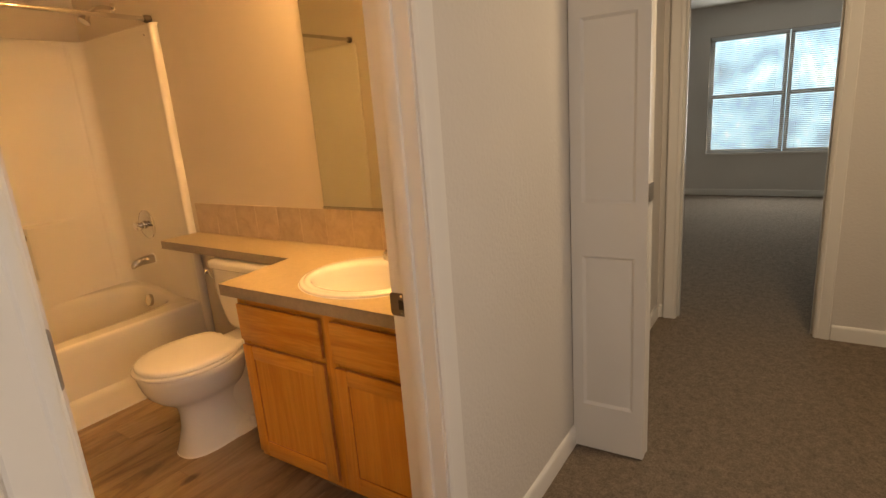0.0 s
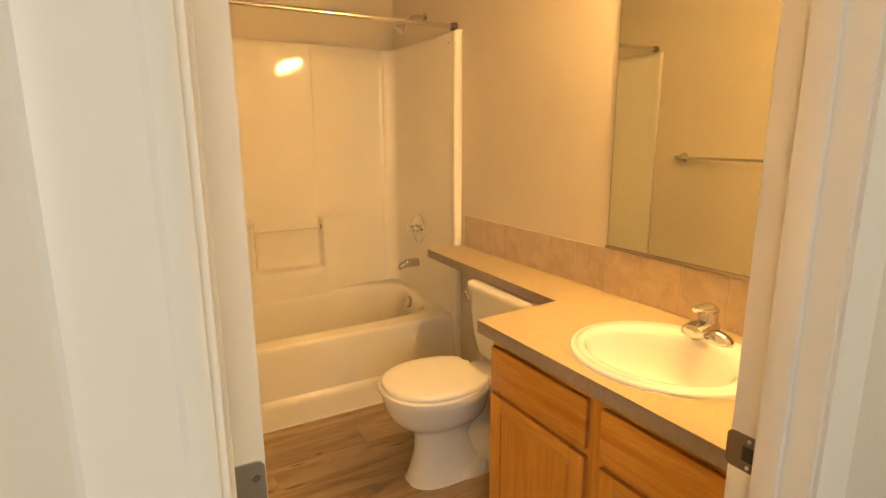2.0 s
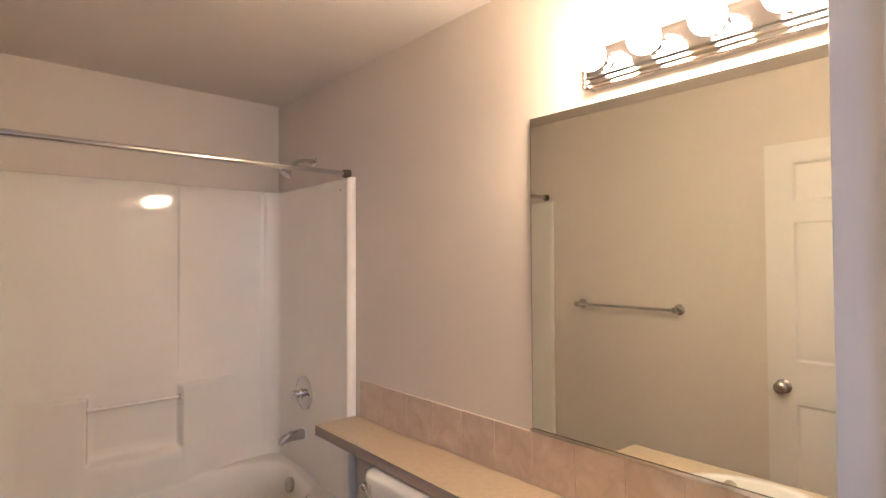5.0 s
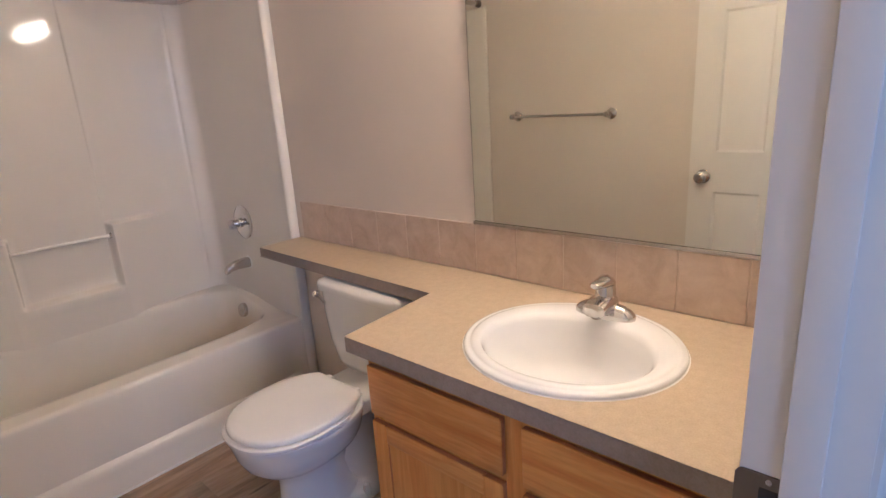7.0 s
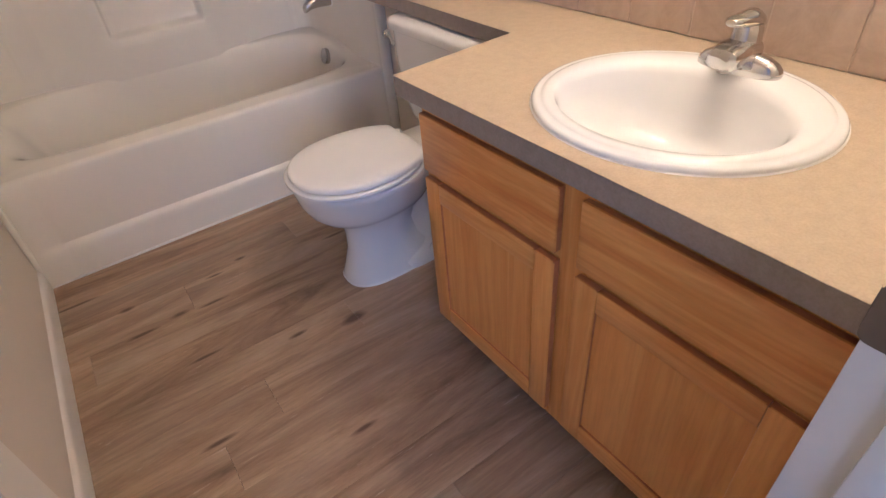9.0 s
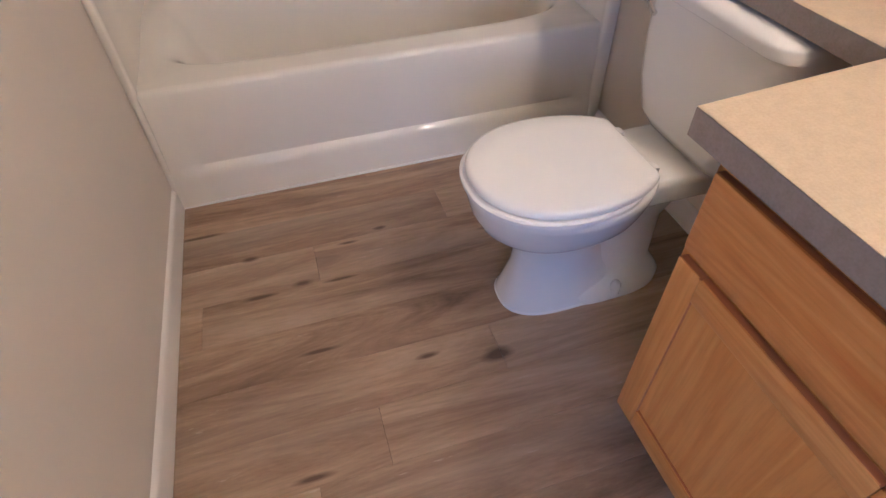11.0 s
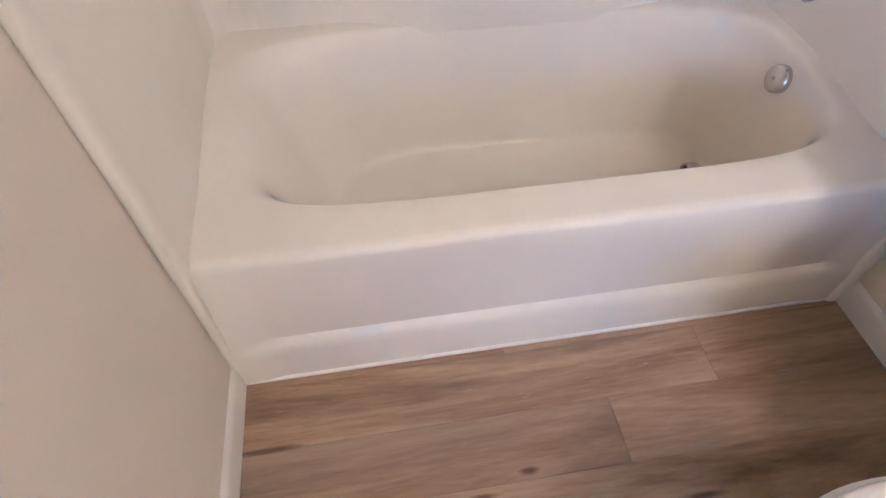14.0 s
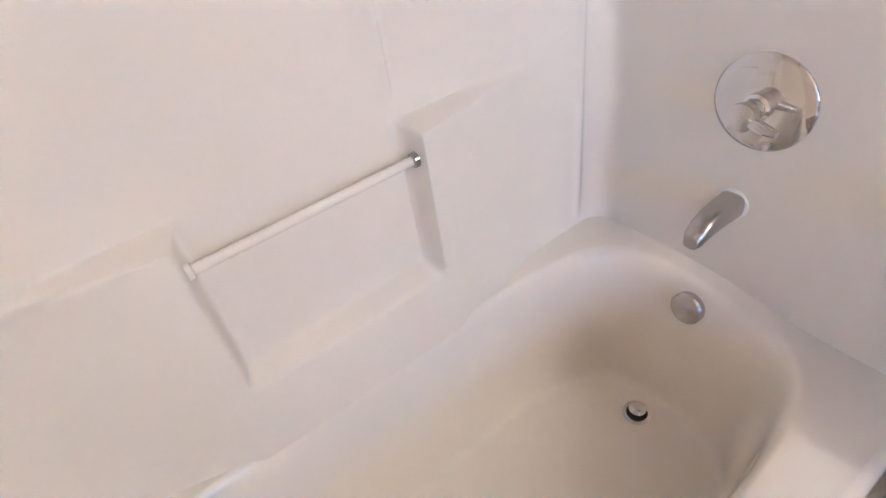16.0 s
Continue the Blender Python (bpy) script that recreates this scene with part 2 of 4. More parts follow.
def make_backdrop():
    m, n, l, b = mat("trees_and_sky")
    v = coords(n, l, world_space=True)
    f = noise_tex(n, l, v, 1.1, 8, 0.65)
    c = ramp(n, l, f, [(0.34, (0.16, 0.27, 0.36)), (0.46, (0.24, 0.46, 0.74)), (0.56, (0.36, 0.68, 1.0)), (0.66, (0.62, 0.86, 1.0))])
    e = n.new("ShaderNodeEmission")
    e.inputs["Strength"].default_value = 2.4
    l.new(c, e.inputs["Color"])
    l.new(e.outputs[0], n["Material Output"].inputs["Surface"])
    return m


def make_glass():
    m, n, l, b = mat("window_glass")
    b.inputs["Base Color"].default_value = (0.95, 0.98, 0.97, 1)
    b.inputs["Roughness"].default_value = 0.02
    b.inputs["Transmission Weight"].default_value = 1.0
    b.inputs["IOR"].default_value = 1.45
    return m


M_FIBER, M_TILE, M_PLANK, M_CARPET = make_fiberglass(), make_tile(), make_plank(), make_carpet()
M_TOP = make_laminate("tan_laminate", (0.43, 0.345, 0.222), (0.53, 0.432, 0.29))
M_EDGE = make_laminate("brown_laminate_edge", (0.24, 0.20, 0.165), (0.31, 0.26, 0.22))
M_MIRROR, M_BULB, M_BACK, M_GLASS = make_mirror(), make_bulb(), make_backdrop(), make_glass()
M_BLIND = plain("blind_slat_vinyl", (0.74, 0.76, 0.78), 0.4)

# ---- mesh helpers ----
OFF = {}


def box(bm, x0, y0, z0, x1, y1, z1, bevel=0.0, seg=2):
    vs = [bm.verts.new(p) for p in itertools_product((x0, x1), (y0, y1), (z0, z1))]
    fs = []
    for q in ((0, 1, 3, 2), (4, 6, 7, 5), (0, 4, 5, 1), (2, 3, 7, 6), (0, 2, 6, 4), (1, 5, 7, 3)):
        fs.append(bm.faces.new([vs[i] for i in q]))
    if bevel:
        es = list({e for f in fs for e in f.edges})
        bmesh.ops.bevel(bm, geom=es, offset=bevel, segments=seg, affect="EDGES", profile=0.5)
    return bm


def itertools_product(a, b, c):
    return [(x, y, z) for x in a for y in b for z in c]


def boxes(*specs, bevel=0.0):
    bm = bmesh.new()
    for s in specs:
        box(bm, *s, bevel=bevel)
    return bm


def finish(bm, smooth):
    bmesh.ops.recalc_face_normals(bm, faces=bm.faces)
    if smooth:
        for f in bm.faces:
            f.smooth = True
        for e in bm.edges:
            if len(e.link_faces) == 2 and e.calc_face_angle(0) > smooth:
                e.smooth = False


def mesh_of(name, bm, material, off, smooth):
    finish(bm, smooth)
    bmesh.ops.translate(bm, verts=bm.verts, vec=-off)
    me = bpy.data.meshes.new(name)
    bm.to_mesh(me)
    bm.free()
    me.materials.append(material)
    return me


def thing(name, loc, label, category, group=""):
    ob = new(name)
    ob.empty_display_size = 0.1
    ob.location = loc
    OFF[ob.name] = Vector(loc)
    return tagged(ob, label, category, group)


def part(name, bm, material, parent, label="", smooth=0.6, edges=None):
    """edges: another material for the faces that do not look along x."""
    off = OFF[parent.name]
    ob = new(name, mesh_of(name, bm, material, off, smooth))
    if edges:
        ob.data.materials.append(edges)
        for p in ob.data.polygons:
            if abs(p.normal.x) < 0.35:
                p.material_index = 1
    ob.parent = parent
    OFF[ob.name] = off
    return tagged(ob, label)


def solid(name, bm, material, label="", category="", kind="", loc=(0, 0, 0), smooth=0.6):
    ob = new(name, mesh_of(name, bm, material, Vector(loc), smooth))
    ob.location = loc
    OFF[ob.name] = Vector(loc)
    return tagged(ob, label, category, "", kind)


def loft(bm, loops, closed=True, cap0=False, cap1=False):
    rings = [[bm.verts.new(p) for p in lp] for lp in loops]
    for a, b in zip(rings, rings[1:]):
        k = len(a)
        for i in range(k if closed else k - 1):
            bm.faces.new((a[i], a[(i + 1) % k], b[(i + 1) % k], b[i]))
    if cap0:
        bm.faces.new(rings[0])
    if cap1:
        bm.faces.new(rings[-1])
    return bm


def tube(pts, radii, seg=16, caps=True, bm=None):
    """A round tube along points; radii one for all or one each."""
    bm = bm or bmesh.new()
    pts = [Vector(p) for p in pts]
    if isinstance(radii, (int, float)):
        radii = [radii] * len(pts)
    loops, side = [], None
    for i, p in enumerate(pts):
        d = (pts[min(i + 1, len(pts) - 1)] - pts[max(i - 1, 0)]).normalized()
        if side is None:
            side = d.orthogonal().normalized()
        side = (side - d * side.dot(d)).normalized()
        up = d.cross(side)
        loops.append([p + (side * math.cos(a) + up * math.sin(a)) * radii[i] for a in (2 * math.pi * k / seg for k in range(seg))])
    return loft(bm, loops, True, caps, caps)


def lathe(base, axis, profile, seg=24, bm=None):
    """Profile of (distance along the axis, radius)."""
    axis = Vector(axis).normalized()
    bm = bm or bmesh.new()
    side = axis.orthogonal().normalized()
    up = axis.cross(side)
    base = Vector(base)
    loops = [[base + axis * h + (side * math.cos(a) + up * math.sin(a)) * max(r, 1e-4) for a in (2 * math.pi * k / seg for k in range(seg))] for h, r in profile]
    return loft(bm, loops, True, True, True)


def prism(pts, z0, z1, bevel=0.0):
    bm = bmesh.new()
    lo = [bm.verts.new((x, y, z0)) for x, y in pts]
    hi = [bm.verts.new((x, y, z1)) for x, y in pts]
    bm.faces.new(lo)
    top = bm.faces.new(hi)
    k = len(pts)
    for i in range(k):
        bm.faces.new((lo[i], lo[(i + 1) % k], hi[(i + 1) % k], hi[i]))
    if bevel:
        bmesh.ops.bevel(bm, geom=list(top.edges), offset=bevel, segments=2, affect="EDGES", profile=0.5)
    return bm


def field(us, vs, place, bm=None):
    """A sheet of quads over two lists of parameters."""
    bm = bm or bmesh.new()
    g = [[bm.verts.new(place(u, v)) for v in vs] for u in us]
    for i in range(len(us) - 1):
        for j in range(len(vs) - 1):
            bm.faces.new((g[i][j], g[i + 1][j], g[i + 1][j + 1], g[i][j + 1]))
    return bm


def smooth01(t):
    t = max(0.0, min(1.0, t))
    return t * t * (3 - 2 * t)


def strip(profile, start, end, out, across):
    """A moulding: a profile of (across, out) carried from start to end."""
    bm = bmesh.new()
    out, across = Vector(out), Vector(across)
    loops = [[Vector(p) + across * a + out * o for a, o in profile] for p in (start, end)]
    return loft(bm, loops, True, True, True)


CASING = ((0.0, 0.0), (0.0, 0.008), (0.004, 0.011), (0.014, 0.0115), (0.018, 0.009), (0.024, 0.010), (0.044, 0.0135), (0.056, 0.0165), (0.064, 0.0165), (0.068, 0.013), (0.068, 0.0))
BASE = ((0.0, 0.0), (0.0, 0.012), (0.066, 0.012), (0.074, 0.010), (0.080, 0.006), (0.084, 0.0))

# ---- plan ----
W = 1.52          # bathroom width
YN = 0.82         # wall behind the tub
YS = -1.992       # inner face of the door wall
YH = -2.105        # hall face of the door wall
CH = 2.40         # ceiling
DX0, DX1, DH = 0.058, 0.786, 2.04   # bathroom door opening between jambs
XB = 3.20         # wall with the bedroom door
BY0, BY1 = -2.915, -2.215
XW, WY0, WY1, WZ0, WZ1 = 7.90, -3.45, -1.71, 0.56, 2.03

S = "structure"
# bathroom walls
solid("wall_west", boxes((-0.115, YH, 0, 0, YN + 0.115, CH)), M_WALL, "warm off-white painted bathroom wall with towel bar", "wall", S)
solid("wall_east", boxes((W, YS, 0, W + 0.115, YN + 0.115, CH)), M_WALL, "warm off-white painted bathroom wall behind toilet and vanity", "wall", S)
solid("wall_north", boxes((0, YN, 0, W, YN + 0.115, CH)), M_WALL, "warm off-white painted wall above the tub surround", "wall", S)
solid("wall_door", boxes((0, YH, 0, DX0 - 0.02, YS, CH), (DX1 + 0.02, YH, 0, 1.735, YS, CH), (DX0 - 0.02, YH, DH + 0.02, DX1 + 0.02, YS, CH)),
      M_WALLH, "off-white painted wall with the bathroom doorway", "wall", S)
solid("ceiling", boxes((-0.115, YH, CH, 1.75, YN + 0.115, CH + 0.1)), M_CEIL, "off-white textured bathroom ceiling", "ceiling", S)
floor = solid("floor", boxes((-0.1, -2.05, -0.06, W + 0.1, YN, -0.004)), M_DARK, "bathroom floor of grey-brown vinyl oak planks", "floor", S)

# hall
solid("wall_hall_north", boxes((-2.6, YH, 0, -0.115, YH + 0.115, CH), (2.95, YH, 0, XB, YH + 0.115, CH), (1.735, YH, 2.05, 2.95, YH + 0.115, CH)),
      M_WALLH, "off-white painted hall wall with a closet opening", "wall", S)
solid("closet_walls", boxes((1.735, YH + 0.115, 0, 1.80, -1.35, CH), (1.735, -1.35, 0, XB, -1.25, CH), (XB - 0.1, YH + 0.115, 0, XB, -1.35, CH)), M_WALLH,
      "plain painted inside of the hall closet", "wall", S)
solid("wall_hall_west", boxes((-2.7, -4.4, 0, -2.6, YH + 0.115, CH)), M_WALLH, "plain painted end wall of the hall", "wall", S)
solid("wall_hall_south", boxes((-2.6, -4.4, 0, -1.56, -4.3, CH), (0.26, -4.4, 0, XB, -4.3, CH), (-1.56, -4.4, 0, 0.26, -4.3, 0.89), (-1.56, -4.4, 2.11, 0.26, -4.3, CH)),
      M_WALLH, "plain painted hall wall with a window opening", "wall", S)
solid("wall_bedroom_door", boxes((XB, -4.4, 0, XB + 0.115, BY0 - 0.02, CH), (XB, BY1 + 0.02, 0, XB + 0.115, -0.4, CH), (XB, BY0 - 0.02, 2.06, XB + 0.115, BY1 + 0.02, CH)),
      M_WALLH, "off-white painted wall with the bedroom doorway", "wall", S)
solid("ceiling_hall", boxes((-2.7, -4.4, CH, XB + 0.115, YH, CH + 0.1), (1.75, YH, CH, XB + 0.115, -1.2, CH + 0.1)), M_CEIL, "off-white hall ceiling", "ceiling", S)
solid("carpet", boxes((-2.7, -4.4, -0.06, XB + 0.05, -2.02, 0.004), (1.735, -2.02, -0.06, XB + 0.05, -1.3, 0.004), (XB + 0.05, -4.6, -0.06, XW, -0.4, 0.004)),
      M_CARPET, "mottled brown-grey cut-pile carpet in hall and bedroom", "floor", S)
# bedroom
solid("wall_bedroom_north", boxes((XB + 0.115, -0.5, 0, XW, -0.4, CH)), M_WALLH, "plain painted bedroom wall", "wall", S)
solid("wall_bedroom_south", boxes((XB + 0.115, -4.7, 0, XW, -4.6, CH)), M_WALLH, "plain painted bedroom wall", "wall", S)
solid("wall_window", boxes((XW, -4.7, 0, XW + 0.14, WY0, CH), (XW, WY1, 0, XW + 0.14, -0.4, CH), (XW, WY0, 0, XW + 0.14, WY1, WZ0), (XW, WY0, WZ1, XW + 0.14, WY1, CH)),
      M_WALLH, "painted bedroom wall with the wide window", "wall", S)
solid("ceiling_bedroom", boxes((XB + 0.115, -4.7, CH, XW + 0.14, -0.4, CH + 0.1)), M_CEIL, "off-white bedroom ceiling", "ceiling", S)


def baseboard(name, start, end, out, label):
    return solid(name, strip(BASE, start, end, out, (0, 0, 1)), M_TRIM, label, "baseboard", S, smooth=0.4)


baseboard("baseboard", (0, YS + 0.01, 0), (0, -0.001, 0), (1, 0, 0), "white painted wooden baseboard in the bathroom")
baseboard("baseboard", (W, -1.10, 0), (W, -0.001, 0), (-1, 0, 0), "white painted wooden baseboard behind the toilet")
baseboard("baseboard", (DX1 + 0.08, YH, 0.004), (1.735, YH, 0.004), (0, -1, 0), "white painted wooden baseboard in the hall")
baseboard("baseboard", (-2.6, YH, 0.004), (DX0 - 0.08, YH, 0.004), (0, -1, 0), "white painted wooden baseboard in the hall")
baseboard("baseboard", (2.95, YH, 0.004), (XB - 0.012, YH, 0.004), (0, -1, 0), "white painted wooden baseboard in the hall")
baseboard("baseboard", (XB, BY1 + 0.08, 0.004), (XB, YH - 0.012, 0.004), (-1, 0, 0), "white painted wooden baseboard beside the bedroom door")
baseboard("baseboard", (XB, -4.3, 0.004), (XB, BY0 - 0.08, 0.004), (-1, 0, 0), "white painted wooden baseboard beside the bedroom door")
baseboard("baseboard", (XW, -4.6, 0.004), (XW, -0.5, 0.004), (-1, 0, 0), "white painted wooden baseboard under the bedroom window")
baseboard("baseboard", (1.80, -1.35, 0.004), (XB - 0.1, -1.35, 0.004), (0, -1, 0), "white painted wooden baseboard in the closet")


def door_frame(name, axis, a0, a1, f0, f1, h, label):
    """Jambs, stops and casings. axis 0: the opening runs along x; f0 and f1 are the wall's faces."""
    root = thing(name, (0, 0, 0), label, "door frame")
    root["kind"] = S

    def bx(p0, p1, q0, q1, z0, z1, bev=0.0015):
        bm = bmesh.new()
        if axis == 0:
            box(bm, p0, q0, z0, p1, q1, z1, bev)
        else:
            box(bm, q0, p0, z0, q1, p1, z1, bev)
        return bm

    def v(p, q, z):
        return (p, q, z) if axis == 0 else (q, p, z)

    part("jamb", bx(a0 - 0.02, a0, f0 - 0.002, f1 + 0.002, 0, h + 0.02), M_TRIM, root)
    part("jamb", bx(a1, a1 + 0.02, f0 - 0.002, f1 + 0.002, 0, h + 0.02), M_TRIM, root)
    part("head_jamb", bx(a0, a1, f0 - 0.002, f1 + 0.002, h, h + 0.02), M_TRIM, root)
    s0, s1 = (f0 + 0.036, f1 - 0.040) if axis == 0 else (f0 + 0.040, f1 - 0.036)
    part("door_stop", bx(a0, a0 + (0.007 if axis == 0 else 0.010), s0, s1, 0, h), M_TRIM, root)
    part("door_stop", bx(a1 - 0.010, a1, s0, s1, 0, h), M_TRIM, root)
    part("door_stop", bx(a0, a1, s0, s1, h - 0.010, h), M_TRIM, root)
    for f, sgn in ((f0, -1), (f1, 1)):
        o = v(0, sgn, 0)
        if axis == 0 and sgn == 1:
            part("casing", bx(0.001, a0 - 0.006, f, f + 0.009, 0, h + 0.074, 0.002), M_TRIM, root)
        else:
            part("casing", strip(CASING, v(a0 - 0.006, f, 0), v(a0 - 0.006, f, h + 0.074), o, v(-1, 0, 0)), M_TRIM, root)
        if not (axis == 0 and sgn == 1):
            part("casing", strip(CASING, v(a1 + 0.006, f, 0), v(a1 + 0.006, f, h + 0.074), o, v(1, 0, 0)), M_TRIM, root)
        part("casing", strip(CASING, v(a0 - 0.006, f, h + 0.006), v(a1 + 0.006, f, h + 0.006), o, (0, 0, 1)), M_TRIM, root)
    return root


bath_frame = door_frame("door_frame", 0, DX0, DX1, YH, YS, DH, "white painted moulded frame of the bathroom doorway")
bed_frame = door_frame("door_frame", 1, BY0, BY1, XB, XB + 0.115, 2.04, "white painted moulded frame of the bedroom doorway")
def rounded_plate(x0, x1, y0, y1, z0, z1, r):
    """A plate in the plane of y and z with round corners."""
    bm = bmesh.new()
    pts = []
    for cy, cz, a0 in ((y1 - r, z1 - r, 0), (y0 + r, z1 - r, 90), (y0 + r, z0 + r, 180), (y1 - r, z0 + r, 270)):
        pts += [(cy + r * math.cos(radians(a0 + 18 * k)), cz + r * math.sin(radians(a0 + 18 * k))) for k in range(6)]
    loft(bm, [[(x, y, z) for y, z in pts] for x in (x0, x1)], True, True, True)
    return bm


strike = part("strike_plate", rounded_plate(DX1 - 0.0030, DX1 - 0.0003, -2.043, -1.9865, 0.873, 0.931, 0.009), M_AGED, bath_frame, "aged dark steel strike plate with a dark square hole", smooth=0.4)
lip = bmesh.new()
loft(lip, [[(DX1 - 0.0030 + dx, y, z) for z in (0.881, 0.923)] for dx, y in ((0.0, -1.996), (0.0002, -1.990), (0.0030, -1.9860), (0.0065, -1.9850))], False)
part("lip", lip, M_AGED, strike, smooth=1.2)
part("latch_hole", boxes((DX1 - 0.0036, -2.031, 0.890, DX1 - 0.0029, -2.012, 0.914)), M_DARK, strike)
for zz in (0.8805, 0.9235):
    part("screw", lathe((DX1 - 0.0029, -2.021, zz), (-1, 0, 0), ((0, 0.004), (0.001, 0.0035)), 12), M_NICKEL, strike)


# ---- panelled doors ----
def panel_field(w, h, panels, depth_sign, y0, place):
    """One face of a moulded door; panels are (u0, u1, v0, v1)."""
    steps = (0.0, 0.005, 0.010, 0.022, 0.040)
    us, vs = {0.0, w}, {0.0, h}
    for u0, u1, v0, v1 in panels:
        for s in steps:
            us |= {u0 + s, u1 - s}
            vs |= {v0 + s, v1 - s}

    def depth(u, v):
        for u0, u1, v0, v1 in panels:
            d = min(u - u0, u1 - u, v - v0, v1 - v)
            if d > 0:
                if d <= 0.010:
                    return 0.009 * smooth01(d / 0.010)
                if d <= 0.022:
                    return 0.009
                return 0.009 - 0.006 * smooth01((d - 0.022) / 0.018)
        return 0.0

    return field(sorted(us), sorted(vs), lambda u, v: place(u, v, y0 - depth_sign * depth(u, v)))


def door_leaf(w, h, t, panels, place):
    """A slab with both faces moulded; place(u, v, n) gives the point."""
    bm = panel_field(w, h, panels, 1, t / 2, place)
    f2 = panel_field(w, h, panels, -1, -t / 2, place)
    me = bpy.data.meshes.new("tmp")
    f2.to_mesh(me)
    f2.free()
    bm.from_mesh(me)
    bpy.data.meshes.remove(me)
    rim = [(0, 0), (w, 0), (w, h), (0, h)]
    for (ua, va), (ub, vb) in zip(rim, rim[1:] + rim[:1]):
        bm.faces.new([bm.verts.new(place(*q)) for q in ((ua, va, t / 2), (ub, vb, t / 2), (ub, vb, -t / 2), (ua, va, -t / 2))])
    bmesh.ops.remove_doubles(bm, verts=bm.verts, dist=0.0002)
    return bm


def knob(parent, base, axis):
    return part("door_knob", lathe(base, axis, ((0.0, 0.033), (0.004, 0.033), (0.008, 0.028), (0.010, 0.014), (0.028, 0.012), (0.034, 0.018), (0.042, 0.026), (0.052, 0.0285), (0.060, 0.026), (0.066, 0.018), (0.068, 0.012), (0.0675, 0.004)), 32),
                M_NICKEL, parent, "round satin nickel privacy knob")


DW, DT, DHH = 0.740, 0.035, 2.03
door_x, door_lean = 0.0800, 0.026
bath_door = thing("door_leaf", (door_x, YS - 0.003, 0), "white six-panel moulded door standing open against the wall", "door")
P6 = [(u, u + 0.205, a, b) for a, b in ((0.23, 0.845), (1.036, 1.66), (1.75, 1.925)) for u in (0.115, 0.420)]


def door_at(u):
    """The middle of the leaf's thickness, u from the latch edge: it leans a little towards the wall."""
    return door_x - door_lean * (DW - u) / DW


slab = part("slab", door_leaf(DW, DHH - 0.012, DT, P6, lambda u, v, n: (door_at(u) + n, YS - 0.003 + DW - u, v + 0.012)), M_DOOR, bath_door, smooth=0.35)
knob(bath_door, (door_at(0.065) + DT / 2, YS - 0.003 + DW - 0.065, 0.93), (1, 0, 0))
part("latch_plate", boxes((door_at(0) - 0.0125, YS - 0.003 + DW - 0.001, 0.902, door_at(0) + 0.0125, YS + DW - 0.002, 0.958), bevel=0.0006), M_DULL, bath_door)
for zz in (0.24, 1.062, 1.83):
    hinge_bm = bmesh.new()
    xa, xb, rr = door_x - 0.0095, door_x + 0.0165, 0.007
    outline = [(xa, zz - 0.0445), (xb - rr, zz - 0.0445)] + [(xb - rr + rr * math.sin(radians(15 * k)), zz - 0.0445 + rr - rr * math.cos(radians(15 * k))) for k in range(1, 7)]
    outline += [(xb - rr + rr * math.cos(radians(15 * k)), zz + 0.0445 - rr + rr * math.sin(radians(15 * k))) for k in range(0, 7)] + [(xa, zz + 0.0445)]
    loft(hinge_bm, [[(x, y, z) for x, z in outline] for y in (YS - 0.0025, YS - 0.0052)], True, True, True)
    hg = part("hinge", hinge_bm, M_DULL, bath_door, "dull steel butt hinge leaf with screws", smooth=0.4)
    part("knuckle", lathe((door_x - 0.0155, YS - 0.002, zz - 0.0445), (0, 0, 1), ((0, 0.003), (0.001, 0.0055), (0.088, 0.0055), (0.089, 0.003)), 14), M_DULL, hg)
    for dz in (-0.03, 0.0, 0.03):
        part("screw", lathe((door_x + (0.009 if dz else -0.002), YS - 0.0052, zz + dz), (0, -1, 0), ((0, 0.004), (0.0008, 0.0034)), 12), M_NICKEL, hg)


def bifold_leaf(p0, p1, name, label):
    p0, p1 = Vector((*p0, 0)), Vector((*p1, 0))
    d = (p1 - p0).normalized()
    w = (p1 - p0).length
    nrm = Vector((-d.y, d.x, 0))
    pan = [(0.04, w - 0.04, 0.19, 0.79), (0.04, w - 0.04, 0.985, 1.60), (0.04, w - 0.04, 1.70, 1.90)]
    root = thing(name, p0, label, "closet door", "hall closet bifold door leaves")
    part("slab", door_leaf(w, 2.0, 0.030, pan, lambda u, v, n: p0 + d * u + nrm * n + Vector((0, 0, v + 0.009))), M_DOOR, root, smooth=0.35)
    return root


b1 = bifold_leaf((1.700, -2.108), (1.712, -2.372), "bifold_door", "white panelled bifold closet leaf folded out into the hall")
b2 = bifold_leaf((1.748, -2.372), (1.776, -2.108), "bifold_door", "white panelled bifold closet leaf folded behind its twin")
part("hinge", boxes((1.705, -2.378, 1.0, 1.755, -2.3733, 1.06)), M_DULL, b1)

